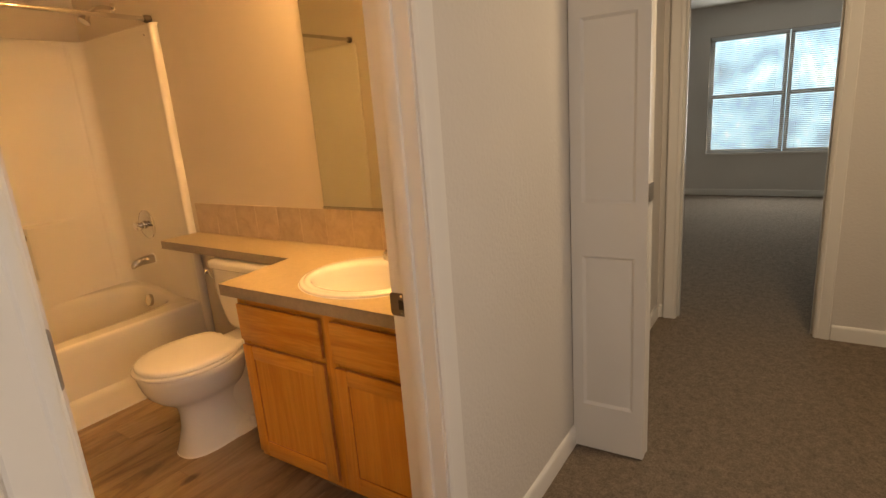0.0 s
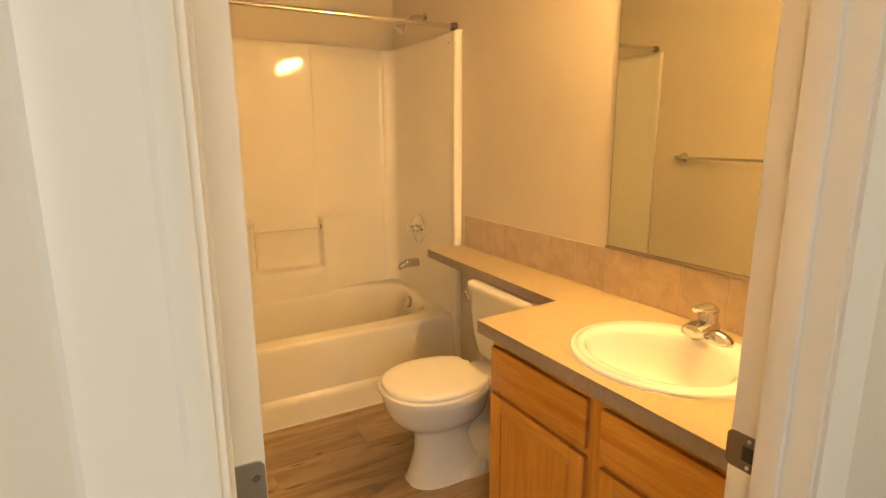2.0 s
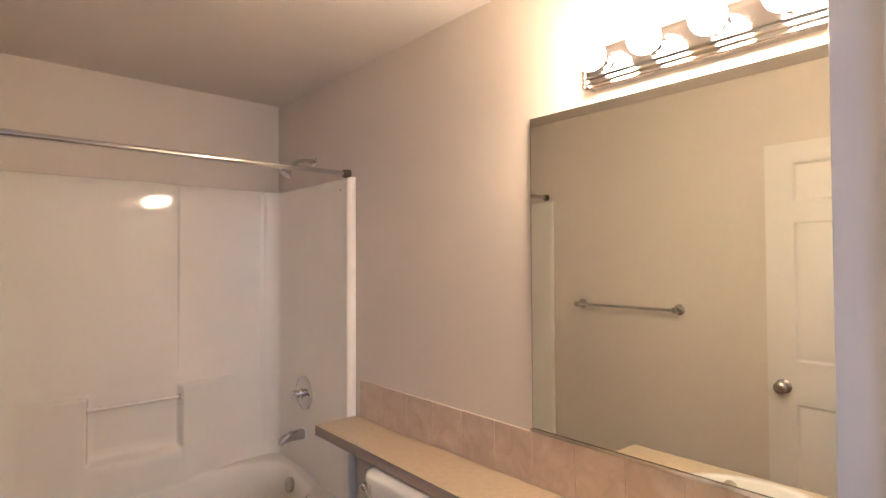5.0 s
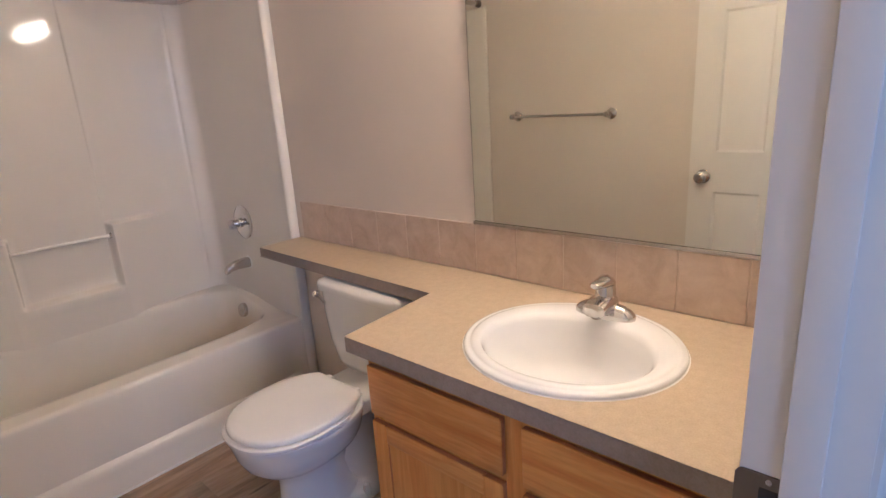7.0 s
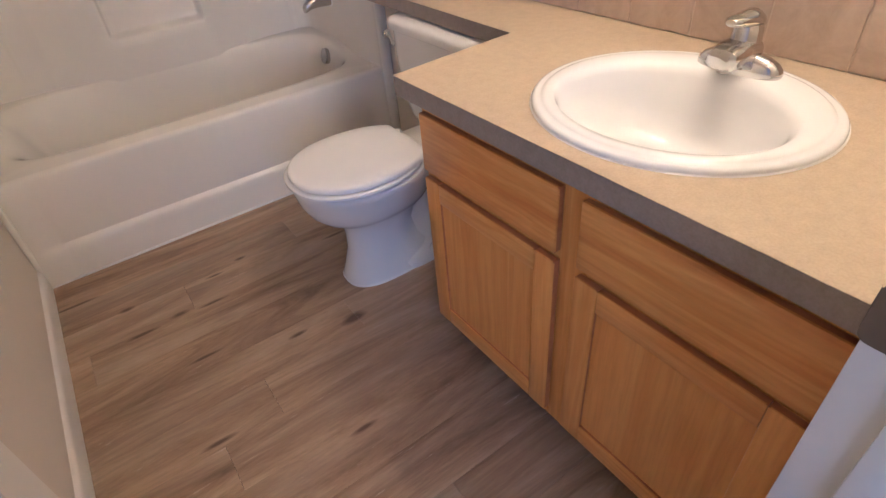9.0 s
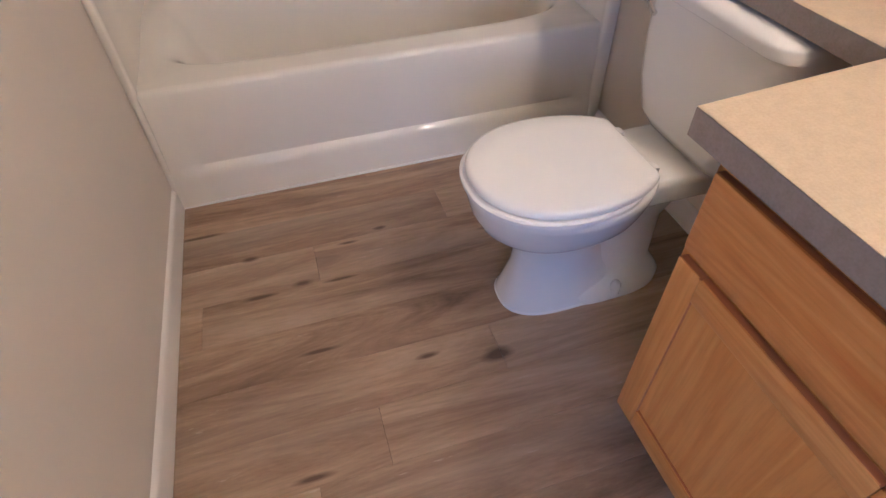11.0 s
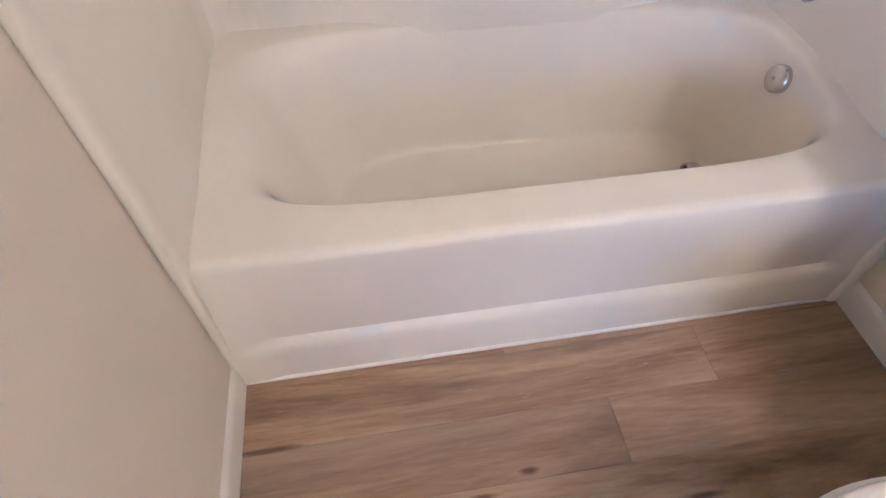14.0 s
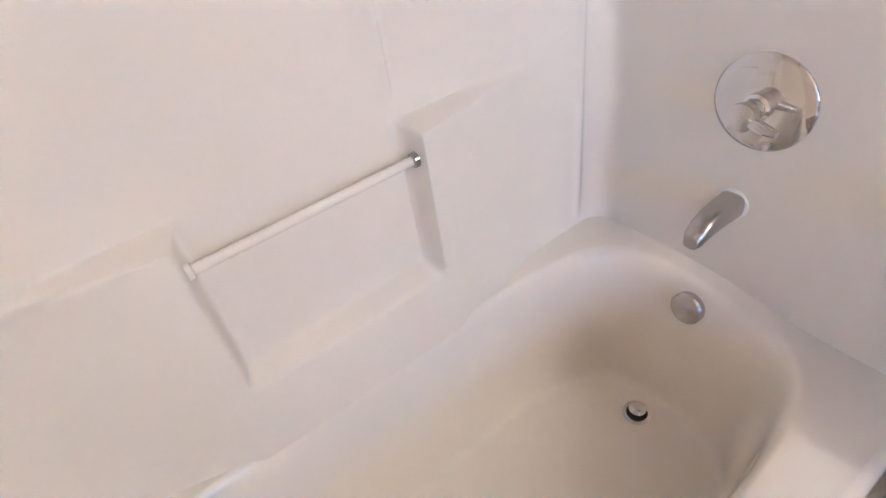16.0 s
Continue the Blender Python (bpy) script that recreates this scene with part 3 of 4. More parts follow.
# ---- bedroom window ----
WM = (WY0 + WY1) / 2
win = thing("window_1", (XW, WM, WZ0), "wide white-framed bedroom window in two halves with blinds down", "window")
win["kind"] = S
part("window_sill", boxes((XW - 0.02, WY0 + 0.003, WZ0 - 0.018, XW + 0.08, WY1 - 0.003, WZ0 + 0.004), bevel=0.003), M_TRIM, win)
for y0, y1 in ((WY0, WM), (WM, WY1)):
    a, b = y0 + 0.003, y1 - 0.003
    wf = part("window_frame", boxes((XW + 0.08, a, WZ0 + 0.004, XW + 0.13, a + 0.045, WZ1), (XW + 0.08, b - 0.045, WZ0 + 0.004, XW + 0.13, b, WZ1),
              (XW + 0.08, a + 0.045, WZ0 + 0.004, XW + 0.13, b - 0.045, WZ0 + 0.05), (XW + 0.08, a + 0.045, WZ1 - 0.045, XW + 0.13, b - 0.045, WZ1),
              (XW + 0.08, a + 0.045, 1.27, XW + 0.13, b - 0.045, 1.315)), M_TRIM, win)
    for z0, z1 in ((WZ0 + 0.05, 1.27), (1.315, WZ1 - 0.045)):
        pn = part("pane", boxes((XW + 0.10, a + 0.045, z0, XW + 0.106, b - 0.045, z1)), M_GLASS, win)
        pn.visible_shadow = False
for y0, y1 in ((WY0 + 0.01, WM - 0.006), (WM + 0.006, WY1 - 0.01)):
    bl = thing("window_blind", (XW + 0.03, (y0 + y1) / 2, WZ0), "white horizontal mini blind lowered with its slats tilted open", "blind", "mini blinds in the bedroom window")
    part("head_rail", boxes((XW + 0.015, y0, WZ1 - 0.035, XW + 0.05, y1, WZ1 - 0.002), bevel=0.002), M_BLIND, bl)
    part("bottom_rail", boxes((XW + 0.02, y0, WZ0 + 0.012, XW + 0.046, y1, WZ0 + 0.026), bevel=0.002), M_BLIND, bl)
    slats = bmesh.new()
    for i in range(60):
        z = WZ0 + 0.045 + i * 0.0235
        for k in range(3):
            u0, u1 = k / 3, (k + 1) / 3
            pts = [(XW + 0.021 + 0.024 * u, z + 0.009 * u + 0.002 * math.sin(math.pi * u)) for u in (u0, u1)]
            slats.faces.new([slats.verts.new(q) for q in ((pts[0][0], y0, pts[0][1]), (pts[1][0], y0, pts[1][1]), (pts[1][0], y1, pts[1][1]), (pts[0][0], y1, pts[0][1]))])
    sl = part("slats", slats, M_BLIND, bl)
    sl["kind"] = "stuff"
    for yy in (y0 + 0.12, y1 - 0.12):
        part("ladder_cord", boxes((XW + 0.032, yy, WZ0 + 0.02, XW + 0.034, yy + 0.002, WZ1 - 0.03)), M_BLIND, bl)
solid("backdrop", boxes((14.0, -12, -2, 14.05, 8, 7)), M_BACK, "bright hazy trees and sky beyond the window", "backdrop", "structure")

# ---- tub and surround ----
TUBC = Vector((0.745, 0.4225, 0))


def tub_rim_z(y):
    return 0.402 + 0.042 * smooth01((y - 0.16) / 0.35)


def superloop(cx, cy, a, b, n, zf, k=128):
    out = []
    for i in range(k):
        t = 2 * math.pi * i / k
        c, s = math.cos(t), math.sin(t)
        x = cx + a * math.copysign(abs(c) ** (2 / n), c)
        y = cy + b * math.copysign(abs(s) ** (2 / n), s)
        out.append(Vector((x, y, zf(x, y))))
    return out


def tub_bm():
    rim = superloop(0.745, 0.4250, 0.700, 0.2900, 4.8, lambda x, y: tub_rim_z(y))
    outer = []
    for p in rim:
        d = Vector((p.x - TUBC.x, p.y - TUBC.y))
        sc = min((0.758 if d.x > 0 else 0.743) / abs(d.x) if abs(d.x) > 1e-6 else 9e9, ((0.795 - TUBC.y) if d.y > 0 else (TUBC.y - 0.047)) / abs(d.y) if abs(d.y) > 1e-6 else 9e9)
        q = Vector((TUBC.x + d.x * sc, TUBC.y + d.y * sc))
        outer.append(Vector((q.x, q.y, tub_rim_z(q.y) + (0.002 if q.y > 0.06 else 0))))
    loops = [outer]
    loops.append([r.lerp(o, 0.25) + Vector((0, 0, 0.001)) for r, o in zip(rim, outer)])
    loops.append([r + Vector((0, 0, 0.0)) for r in rim])
    bot = superloop(0.824, 0.420, 0.540, 0.234, 3.8, lambda x, y: 0.068 - 0.012 * (x - 0.2))
    steps = ((0.05, 0.003), (0.11, 0.010), (0.18, 0.026), (0.25, 0.050), (0.31, 0.085), (0.37, 0.14), (0.43, 0.25), (0.49, 0.40), (0.55, 0.56), (0.61, 0.71), (0.67, 0.82), (0.74, 0.90), (0.82, 0.955), (0.91, 0.988), (1.0, 1.0))
    for s, dz in steps:
        lp = []
        for r, b in zip(rim, bot):
            w = smooth01((0.60 - r.x) / 0.55) * 0.35
            q = s * (1 - w) + dz ** 0.9 * w
            lp.append(Vector((r.x + (b.x - r.x) * q, r.y + (b.y - r.y) * (s * (1 - w * 0.6) + q * w * 0.6), r.z + (b.z - r.z) * dz)))
        loops.append(lp)
    for s in (0.7, 0.35):
        loops.append([Vector((0.865 + (b.x - 0.865) * s, 0.415 + (b.y - 0.415) * s, b.z - 0.004 * (1 - s))) for b in bot])
    bm = bmesh.new()
    loft(bm, loops, True, False, True)
    # rolled front edge and apron with its recessed panel and kick
    prof = [(0.047, 0.402), (0.034, 0.4005), (0.027, 0.395), (0.024, 0.386), (0.023, 0.350), (0.025, 0.150), (0.026, 0.138), (0.014, 0.128), (0.008, 0.118), (0.004, 0.10), (0.002, 0.0), (0.06, 0.0)]

    def ap(x, j):
        y, z = prof[j]
        edge = smooth01((0.12 - x) / 0.09) + smooth01((x - (W - 0.12)) / 0.09)
        y += (-0.005 - y) * edge * (0, 0, 0, 0.10, 0.35, 0.8, 0.9, 0.9, 0.9, 0.9, 0.9, 0)[j]
        return (x, y, z)

    xs = [0.002] + [0.015 * i for i in range(1, 9)] + [0.2 + 0.1 * i for i in range(12)] + [W - 0.015 * i for i in range(8, 0, -1)] + [W - 0.002]
    field(xs, list(range(len(prof))), ap, bm)
    return bm


tub = thing("bathtub", (0.76, 0.4, 0), "cream fiberglass bathtub and moulded surround with tan water stain", "bathtub")
basin = part("basin", tub_bm(), M_FIBER, tub, "glossy cream fiberglass basin, stained tan towards the drain", smooth=0.9)

SX0, SX1, SY, ST = 0.014, 1.478, 0.752, 1.893


def back_y(x, z):
    y = SY
    mid = smooth01((x - 0.62) / 0.10) * (1 - smooth01((x - 0.956) / 0.010))
    above = smooth01((z - 0.915) / 0.06)
    y -= 0.007 * mid * above + 0.004 * math.exp(-((x - 0.962) / 0.006) ** 2) * above
    ramp_l, ramp_r = max(0.0, min(1.0, (x - 0.33) / 0.21)), max(0.0, min(1.0, (1.27 - x) / 0.28))
    body = 0.052 * min(ramp_l, ramp_r) * (1 - smooth01((z - 0.893) / 0.016))
    niche = smooth01((x - 0.570) / 0.026) * (1 - smooth01((x - 0.960) / 0.020)) * smooth01((z - 0.588) / 0.026)
    body *= 1 - niche
    y -= body
    # moulded ribs beside both back corners
    y -= 0.006 * (math.exp(-((x - 0.104) / 0.010) ** 2) + math.exp(-((x - 1.402) / 0.010) ** 2)) * smooth01((z - 0.47) / 0.05)
    y -= 0.004 * smooth01((0.225 - x) / 0.02)
    return y


def surround_bm():
    def fine(c0, c1, k=5):
        return [c0 + (c1 - c0) * i / (k - 1) for i in range(k)]

    rc = 0.055
    xs = sorted(set([SX0 + rc, 0.078] + fine(0.088, 0.130, 9) + fine(0.145, 0.20, 3) + fine(0.205, 0.225, 4) + [0.24] + [0.27, 0.325, 0.335, 0.40, 0.47, 0.535, 0.545, 0.56] + fine(0.570, 0.596, 7) + [0.62] + fine(0.664, 0.674, 4) + [0.72, 0.78, 0.84, 0.90] + fine(0.956, 0.982, 8) + fine(0.99, 1.29, 10) + [1.34, 1.37] + fine(1.382, 1.420, 8) + [SX1 - rc]))
    zs = sorted(set([0.40, 0.45, 0.50, 0.55, ] + fine(0.588, 0.614, 7) + [0.66, 0.72, 0.78, 0.84, 0.87, 0.885] + fine(0.893, 0.909) + fine(0.915, 0.975, 5) + [1.0, 1.1, 1.25, 1.4, 1.55, 1.7, 1.8, 1.86, 1.880]))
    bm = bmesh.new()
    plan = []
    # west flange and side
    plan += [(0.001, -0.002), (0.003, -0.004), (0.008, -0.005), (0.014, -0.005), (0.018, -0.003), (0.020, 0.002), (0.021, 0.010), (0.020, 0.03), (SX0 + 0.002, 0.06), (SX0, 0.2), (SX0, 0.4), (SX0, 0.6), (SX0, SY - rc)]
    plan += [(SX0 + rc - rc * math.cos(a), SY - rc + rc * math.sin(a)) for a in [math.pi / 2 * i / 6 for i in range(1, 6)]]
    nb = len(plan)
    back = [(x, None) for x in xs]
    plan2 = [(SX1 - rc + rc * math.sin(a), SY - rc + rc * math.cos(a)) for a in [math.pi / 2 * i / 6 for i in range(1, 6)]]
    plan2 += [(SX1, SY - rc), (SX1, 0.6), (SX1, 0.4), (SX1, 0.2), (SX1 + 0.001, 0.06), (W - 0.040, 0.03), (W - 0.043, 0.016), (W - 0.045, 0.004), (W - 0.043, -0.003), (W - 0.032, -0.010), (W - 0.016, -0.012), (W - 0.005, -0.010), (W - 0.001, -0.004)]
    allp = plan + back + plan2

    def place(i, z):
        x, y = allp[i]
        if y is None:
            y = back_y(x, z)
        return (x, y, z)

    idx = list(range(len(allp)))
    field(idx, zs, place, bm)
    for a, b in ((0, 7), (len(allp) - 8, len(allp))):
        field(idx[a:b], [0.0, 0.13, 0.27, 0.40], lambda i, z: (allp[i][0], allp[i][1], z), bm)
    # rounded top lip running back to the walls
    lips = ((1.888, 0.004), (1.892, 0.012), (ST, 0.022), (ST - 0.001, 0.06))

    def lip(i, j):
        x, y = allp[i]
        if y is None:
            y = back_y(x, 1.88)
        z, o = (1.880, 0.0) if j == 0 else lips[j - 1]
        if i < nb:
            nx, ny = (-1, 0) if i < nb - 5 else (-0.7, 0.7)
        elif i < nb + len(back):
            nx, ny = 0, 1
        else:
            nx, ny = (1, 0) if i >= nb + len(back) + 5 else (0.7, 0.7)
        px, py = x + nx * o, y + ny * o
        return (max(0.0005, min(W - 0.0005, px)), min(YN - 0.0005, py), z)

    field(idx, list(range(5)), lip, bm)
    bmesh.ops.remove_doubles(bm, verts=bm.verts, dist=0.0003)
    return bm


surround = part("surround", surround_bm(), M_FIBER, tub, "glossy moulded surround with soap ledges and a recessed niche", smooth=0.8)
part("caulk_line", boxes((0.013, -0.005, 0, W - 0.013, 0.004, 0.006)), M_CAULK, tub)
nb_ = part("niche_bar", tube([(0.580, 0.722, 0.843), (0.972, 0.722, 0.843)], 0.0085, 14), M_CLEAR, tub, "clear plastic wash cloth bar across the niche")
for xx, dd in ((0.5835, 1), (0.9665, -1)):
    part("bar_socket", lathe((xx, 0.722, 0.843), (dd, 0, 0), ((-0.004, 0.014), (0.004, 0.013), (0.006, 0.010)), 16), M_CLEAR if dd > 0 else M_NICKEL, nb_)

part("screw_cap", lathe((SX1, 0.062, 1.838), (-1, 0, 0), ((0, 0.006), (0.002, 0.005)), 12), M_DULL, tub)
# tub fittings
valve = thing("shower_valve", (SX1, 0.420, 0.832), "round chrome shower valve with a clear and chrome knob lever", "tap")
part("escutcheon", lathe((SX1, 0.420, 0.832), (-1, 0, 0), ((-0.004, 0.086), (0.003, 0.086), (0.007, 0.082), (0.012, 0.066), (0.016, 0.045), (0.017, 0.026)), 40), M_CHROME, valve)
part("stem", lathe((SX1 - 0.014, 0.420, 0.832), (-1, 0, 0), ((0, 0.024), (0.012, 0.024), (0.016, 0.019), (0.030, 0.018), (0.046, 0.024), (0.056, 0.024), (0.060, 0.016)), 28), M_CHROME, valve)
bm = tube([(SX1 - 0.055, 0.420, 0.832), (SX1 - 0.062, 0.405, 0.826), (SX1 - 0.066, 0.375, 0.822), (SX1 - 0.066, 0.360, 0.820)], [0.013, 0.012, 0.009, 0.006], 12)
part("lever", bm, M_CHROME, valve)
for dz in (-0.045, 0.045):
    part("screw", lathe((SX1 - 0.010, 0.420, 0.832 + dz), (-1, 0, 0), ((0, 0.006), (0.003, 0.005), (0.0035, 0.002)), 12), M_DULL, valve)

spout = thing("tub_spout", (SX1, 0.43, 0.622), "chrome tub spout with a white caulk ring", "tap")
bm = bmesh.new()
loops = []
for xo, hw, top, bot in ((0.0, 0.026, 0.026, -0.026), (0.03, 0.0255, 0.026, -0.025), (0.07, 0.024, 0.023, -0.023), (0.10, 0.022, 0.015, -0.026), (0.122, 0.019, 0.003, -0.034), (0.130, 0.014, -0.008, -0.036)):
    loops.append([(SX1 - xo, 0.43 + hw * math.copysign(abs(math.cos(a)) ** 0.7, math.cos(a)), 0.622 + (top + bot) / 2 + (top - bot) / 2 * math.copysign(abs(math.sin(a)) ** 0.7, math.sin(a))) for a in [2 * math.pi * k / 24 for k in range(24)]])
loft(bm, loops, True, True, True)
part("spout_body", bm, M_NICKEL, spout)
part("caulk_ring", lathe((SX1 + 0.001, 0.43, 0.622), (-1, 0, 0), ((0, 0.033), (0.003, 0.031), (0.005, 0.026)), 24), M_CAULK, spout)

ovf = thing("overflow_cover", (1.42, 0.437, 0.378), "round brushed chrome overflow cover in the tub wall", "fitting")
part("cover", lathe((1.404, 0.437, 0.378), (-1, 0, 0.22), ((-0.012, 0.036), (0.004, 0.036), (0.008, 0.033), (0.011, 0.024), (0.0115, 0.006)), 32), M_NICKEL, ovf)
part("screw", lathe((1.3930, 0.437, 0.3807), (-1, 0, 0.22), ((0, 0.005), (0.002, 0.004)), 12), M_DULL, ovf)
drain = thing("tub_drain", (1.308, 0.457, 0.055), "chrome tub drain with a lifted round stopper", "fitting")
part("drain_ring", lathe((1.308, 0.457, 0.0545), (0, 0, 1), ((0, 0.034), (0.003, 0.034), (0.0035, 0.026), (0.001, 0.024)), 28), M_CHROME, drain)
part("drain_well", lathe((1.308, 0.457, 0.0550), (0, 0, 1), ((0, 0.025), (0.0025, 0.025)), 24), M_DARK, drain)
part("stopper", lathe((1.308, 0.457, 0.058), (0, 0, 1), ((0, 0.006), (0.010, 0.006), (0.012, 0.020), (0.016, 0.021), (0.020, 0.016), (0.021, 0.004)), 24), M_CHROME, drain)

rod = thing("shower_rod", (0, 0.053, 1.915), "polished steel tension shower rod in two telescoping lengths", "shower rod")
part("thick_tube", tube([(0.02, 0.053, 1.915), (0.30, 0.053, 1.915)], 0.0135, 20), M_CHROME, rod)
part("thin_tube", tube([(0.28, 0.053, 1.915), (W - 0.02, 0.053, 1.915)], 0.0115, 20), M_CHROME, rod)
for xx, dd in ((0.0005, 1), (W - 0.0005, -1)):
    part("end_cup", lathe((xx, 0.053, 1.915), (dd, 0, 0), ((0, 0.021), (0.020, 0.020), (0.032, 0.0175), (0.034, 0.014)), 20), M_AGED, rod)

sh = thing("wall_shower", (W, 0.39, 2.02), "small chrome shower head on a bent wall arm", "shower")
part("wall_flange", lathe((W, 0.39, 2.02), (-1, 0, 0), ((0, 0.028), (0.004, 0.027), (0.010, 0.014)), 24), M_CHROME, sh)
part("arm", tube([(W - 0.002, 0.39, 2.02), (W - 0.05, 0.39, 2.022), (W - 0.09, 0.39, 2.014), (W - 0.12, 0.39, 1.993), (W - 0.135, 0.39, 1.975)], 0.0105, 16), M_CHROME, sh)
part("head", lathe((W - 0.130, 0.39, 1.982), (-0.6, 0, -0.8), ((0, 0.012), (0.012, 0.015), (0.02, 0.015), (0.03, 0.020), (0.045, 0.030), (0.055, 0.031), (0.057, 0.026)), 24), M_CHROME, sh)

# ---- towel bar ----
tb = thing("towel_bar", (0, -0.51, 1.25), "polished chrome towel bar with flared round posts", "towel bar")
for yy in (-0.215, -0.815):
    part("post", lathe((0, yy, 1.238), (1, 0, 0), ((0, 0.030), (0.005, 0.030), (0.010, 0.022), (0.022, 0.012), (0.045, 0.010), (0.055, 0.014), (0.066, 0.017), (0.076, 0.014), (0.080, 0.006)), 24), M_CHROME, tb)
part("bar", tube([(0.064, -0.215, 1.238), (0.064, -0.815, 1.238)], 0.008, 16), M_CHROME, tb)

# ---- vanity ----
VX, VY0, VY1, VZ = 0.972, -1.988, -1.092, 0.757
van = thing("vanity_cabinet", (VX, -1.52, 0), "honey oak vanity cabinet with two doors and two drawer fronts", "cabinet")
part("side_panel", boxes((VX + 0.019, VY1 - 0.016, 0.10, W - 0.004, VY1, VZ), (VX + 0.092, VY1 - 0.016, 0.0, W - 0.004, VY1, 0.10)), M_OAKZ, van)
part("side_panel", boxes((VX + 0.019, VY0, 0.10, W - 0.004, VY0 + 0.016, VZ), (VX + 0.092, VY0, 0.0, W - 0.004, VY0 + 0.016, 0.10)), M_OAKZ, van)
part("bottom_panel", boxes((VX + 0.019, VY0 + 0.016, 0.10, W - 0.02, VY1 - 0.016, 0.115)), M_OAKY, van)
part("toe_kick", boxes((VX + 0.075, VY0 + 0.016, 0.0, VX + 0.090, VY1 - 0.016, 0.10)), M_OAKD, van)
for a, b in ((VY1 - 0.040, VY1), (-1.585, -1.520), (VY0, VY0 + 0.040)):
    part("face_stile", boxes((VX, a, 0.083, VX + 0.019, b, VZ), bevel=0.0008), M_OAKZ, van)
for a, b in ((VY1 - 0.040, -1.520), (-1.585, VY0 + 0.040)):
    for z0, z1 in ((0.083, 0.135), (0.553, 0.590), (0.715, VZ)):
        part("face_rail", boxes((VX, b, z0, VX + 0.019, a, z1), bevel=0.0008), M_OAKY, van)


def cabinet_door(y0, y1, z0, z1):
    f, b, s = VX - 0.019, VX - 0.0005, 0.052
    d = part("door", boxes((f + 0.008, y0 + s - 0.006, z0 + s - 0.006, f + 0.013, y1 - s + 0.006, z1 - s + 0.006)), M_OAKZ, van, "honey oak recessed-panel cabinet door")
    for a, c in ((y0, y0 + s), (y1 - s, y1)):
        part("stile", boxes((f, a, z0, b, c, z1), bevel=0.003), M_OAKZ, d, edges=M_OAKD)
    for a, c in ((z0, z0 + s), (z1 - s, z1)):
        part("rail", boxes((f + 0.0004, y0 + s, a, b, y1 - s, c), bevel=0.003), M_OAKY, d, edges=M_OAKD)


def drawer_front(y0, y1, z0, z1):
    bm = bmesh.new()
    box(bm, VX - 0.019, y0, z0, VX - 0.0005, y1, z1, 0.004, 2)
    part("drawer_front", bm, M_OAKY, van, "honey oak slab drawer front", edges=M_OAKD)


for y0, y1 in ((-1.523, -1.105), (-1.972, -1.573)):
    cabinet_door(y0, y1, 0.114, 0.562)
    drawer_front(y0, y1, 0.582, 0.722)

# ---- counter with shelf over the toilet ----
SKX, SKY, SKA, SKB = 1.200, -1.549, 0.237, 0.253
CT = 0.800


def ellipse(cx, cy, a, b, k=64, n=2.0):
    return [(cx + a * math.copysign(abs(math.cos(2 * math.pi * i / k)) ** (2 / n), math.cos(2 * math.pi * i / k)), cy + b * math.copysign(abs(math.sin(2 * math.pi * i / k)) ** (2 / n), math.sin(2 * math.pi * i / k))) for i in range(k)]


def counter_bm():
    bm = bmesh.new()
    x0, x1, y0, y1 = 0.928, W - 0.001, YS + 0.001, -1.062
    hole = ellipse(SKX, SKY, SKA - 0.02, SKB - 0.02)
    k = len(hole)
    outer = []
    for px, py in hole:
        dx, dy = px - SKX, py - SKY
        sc = min(((x1 - SKX) if dx > 0 else (SKX - x0)) / max(abs(dx), 1e-6), ((y1 - SKY) if dy > 0 else (SKY - y0)) / max(abs(dy), 1e-6))
        outer.append((SKX + dx * sc, SKY + dy * sc))
    ring = lambda pts, z: [bm.verts.new((x, y, z)) for x, y in pts]
    ho, oo = ring(hole, CT), ring(outer, CT)
    hb = ring(hole, CT - 0.03)
    for i in range(k):
        j = (i + 1) % k
        bm.faces.new((ho[i], ho[j], oo[j], oo[i]))
        bm.faces.new((ho[i], hb[i], hb[j], ho[j]))
    # corner fillers
    for cx, cy in ((x0, y0), (x0, y1), (x1, y0), (x1, y1)):
        best = None
        for i in range(k):
            j = (i + 1) % k
            a, b = outer[i], outer[j]
            if abs(a[0] - b[0]) > 1e-6 and abs(a[1] - b[1]) > 1e-6 and (a[0] - cx) * (b[0] - cx) + (a[1] - cy) * (b[1] - cy) < 0.02 and math.hypot(a[0] - cx, a[1] - cy) < 0.12:
                best = (i, j)
        if best:
            c = bm.verts.new((cx, cy, CT))
            bm.faces.new((oo[best[0]], oo[best[1]], c))
    # shelf part
    pts = [(x1, y1), (x1, -0.016), (1.306, -0.016), (1.280, -1.036), (x0, y1)]
    bm.faces.new([bm.verts.new((x, y, CT)) for x, y in pts])
    return bm


counter = thing("countertop", (0.93, -1.5, CT), "tan speckled laminate countertop with a narrow shelf over the toilet", "countertop")
part("top_sheet", counter_bm(), M_TOP, counter)
edge_pts = [(0.928, YS + 0.001), (0.928, -1.062), (1.280, -1.036), (1.306, -0.016), (W - 0.001, -0.016)]


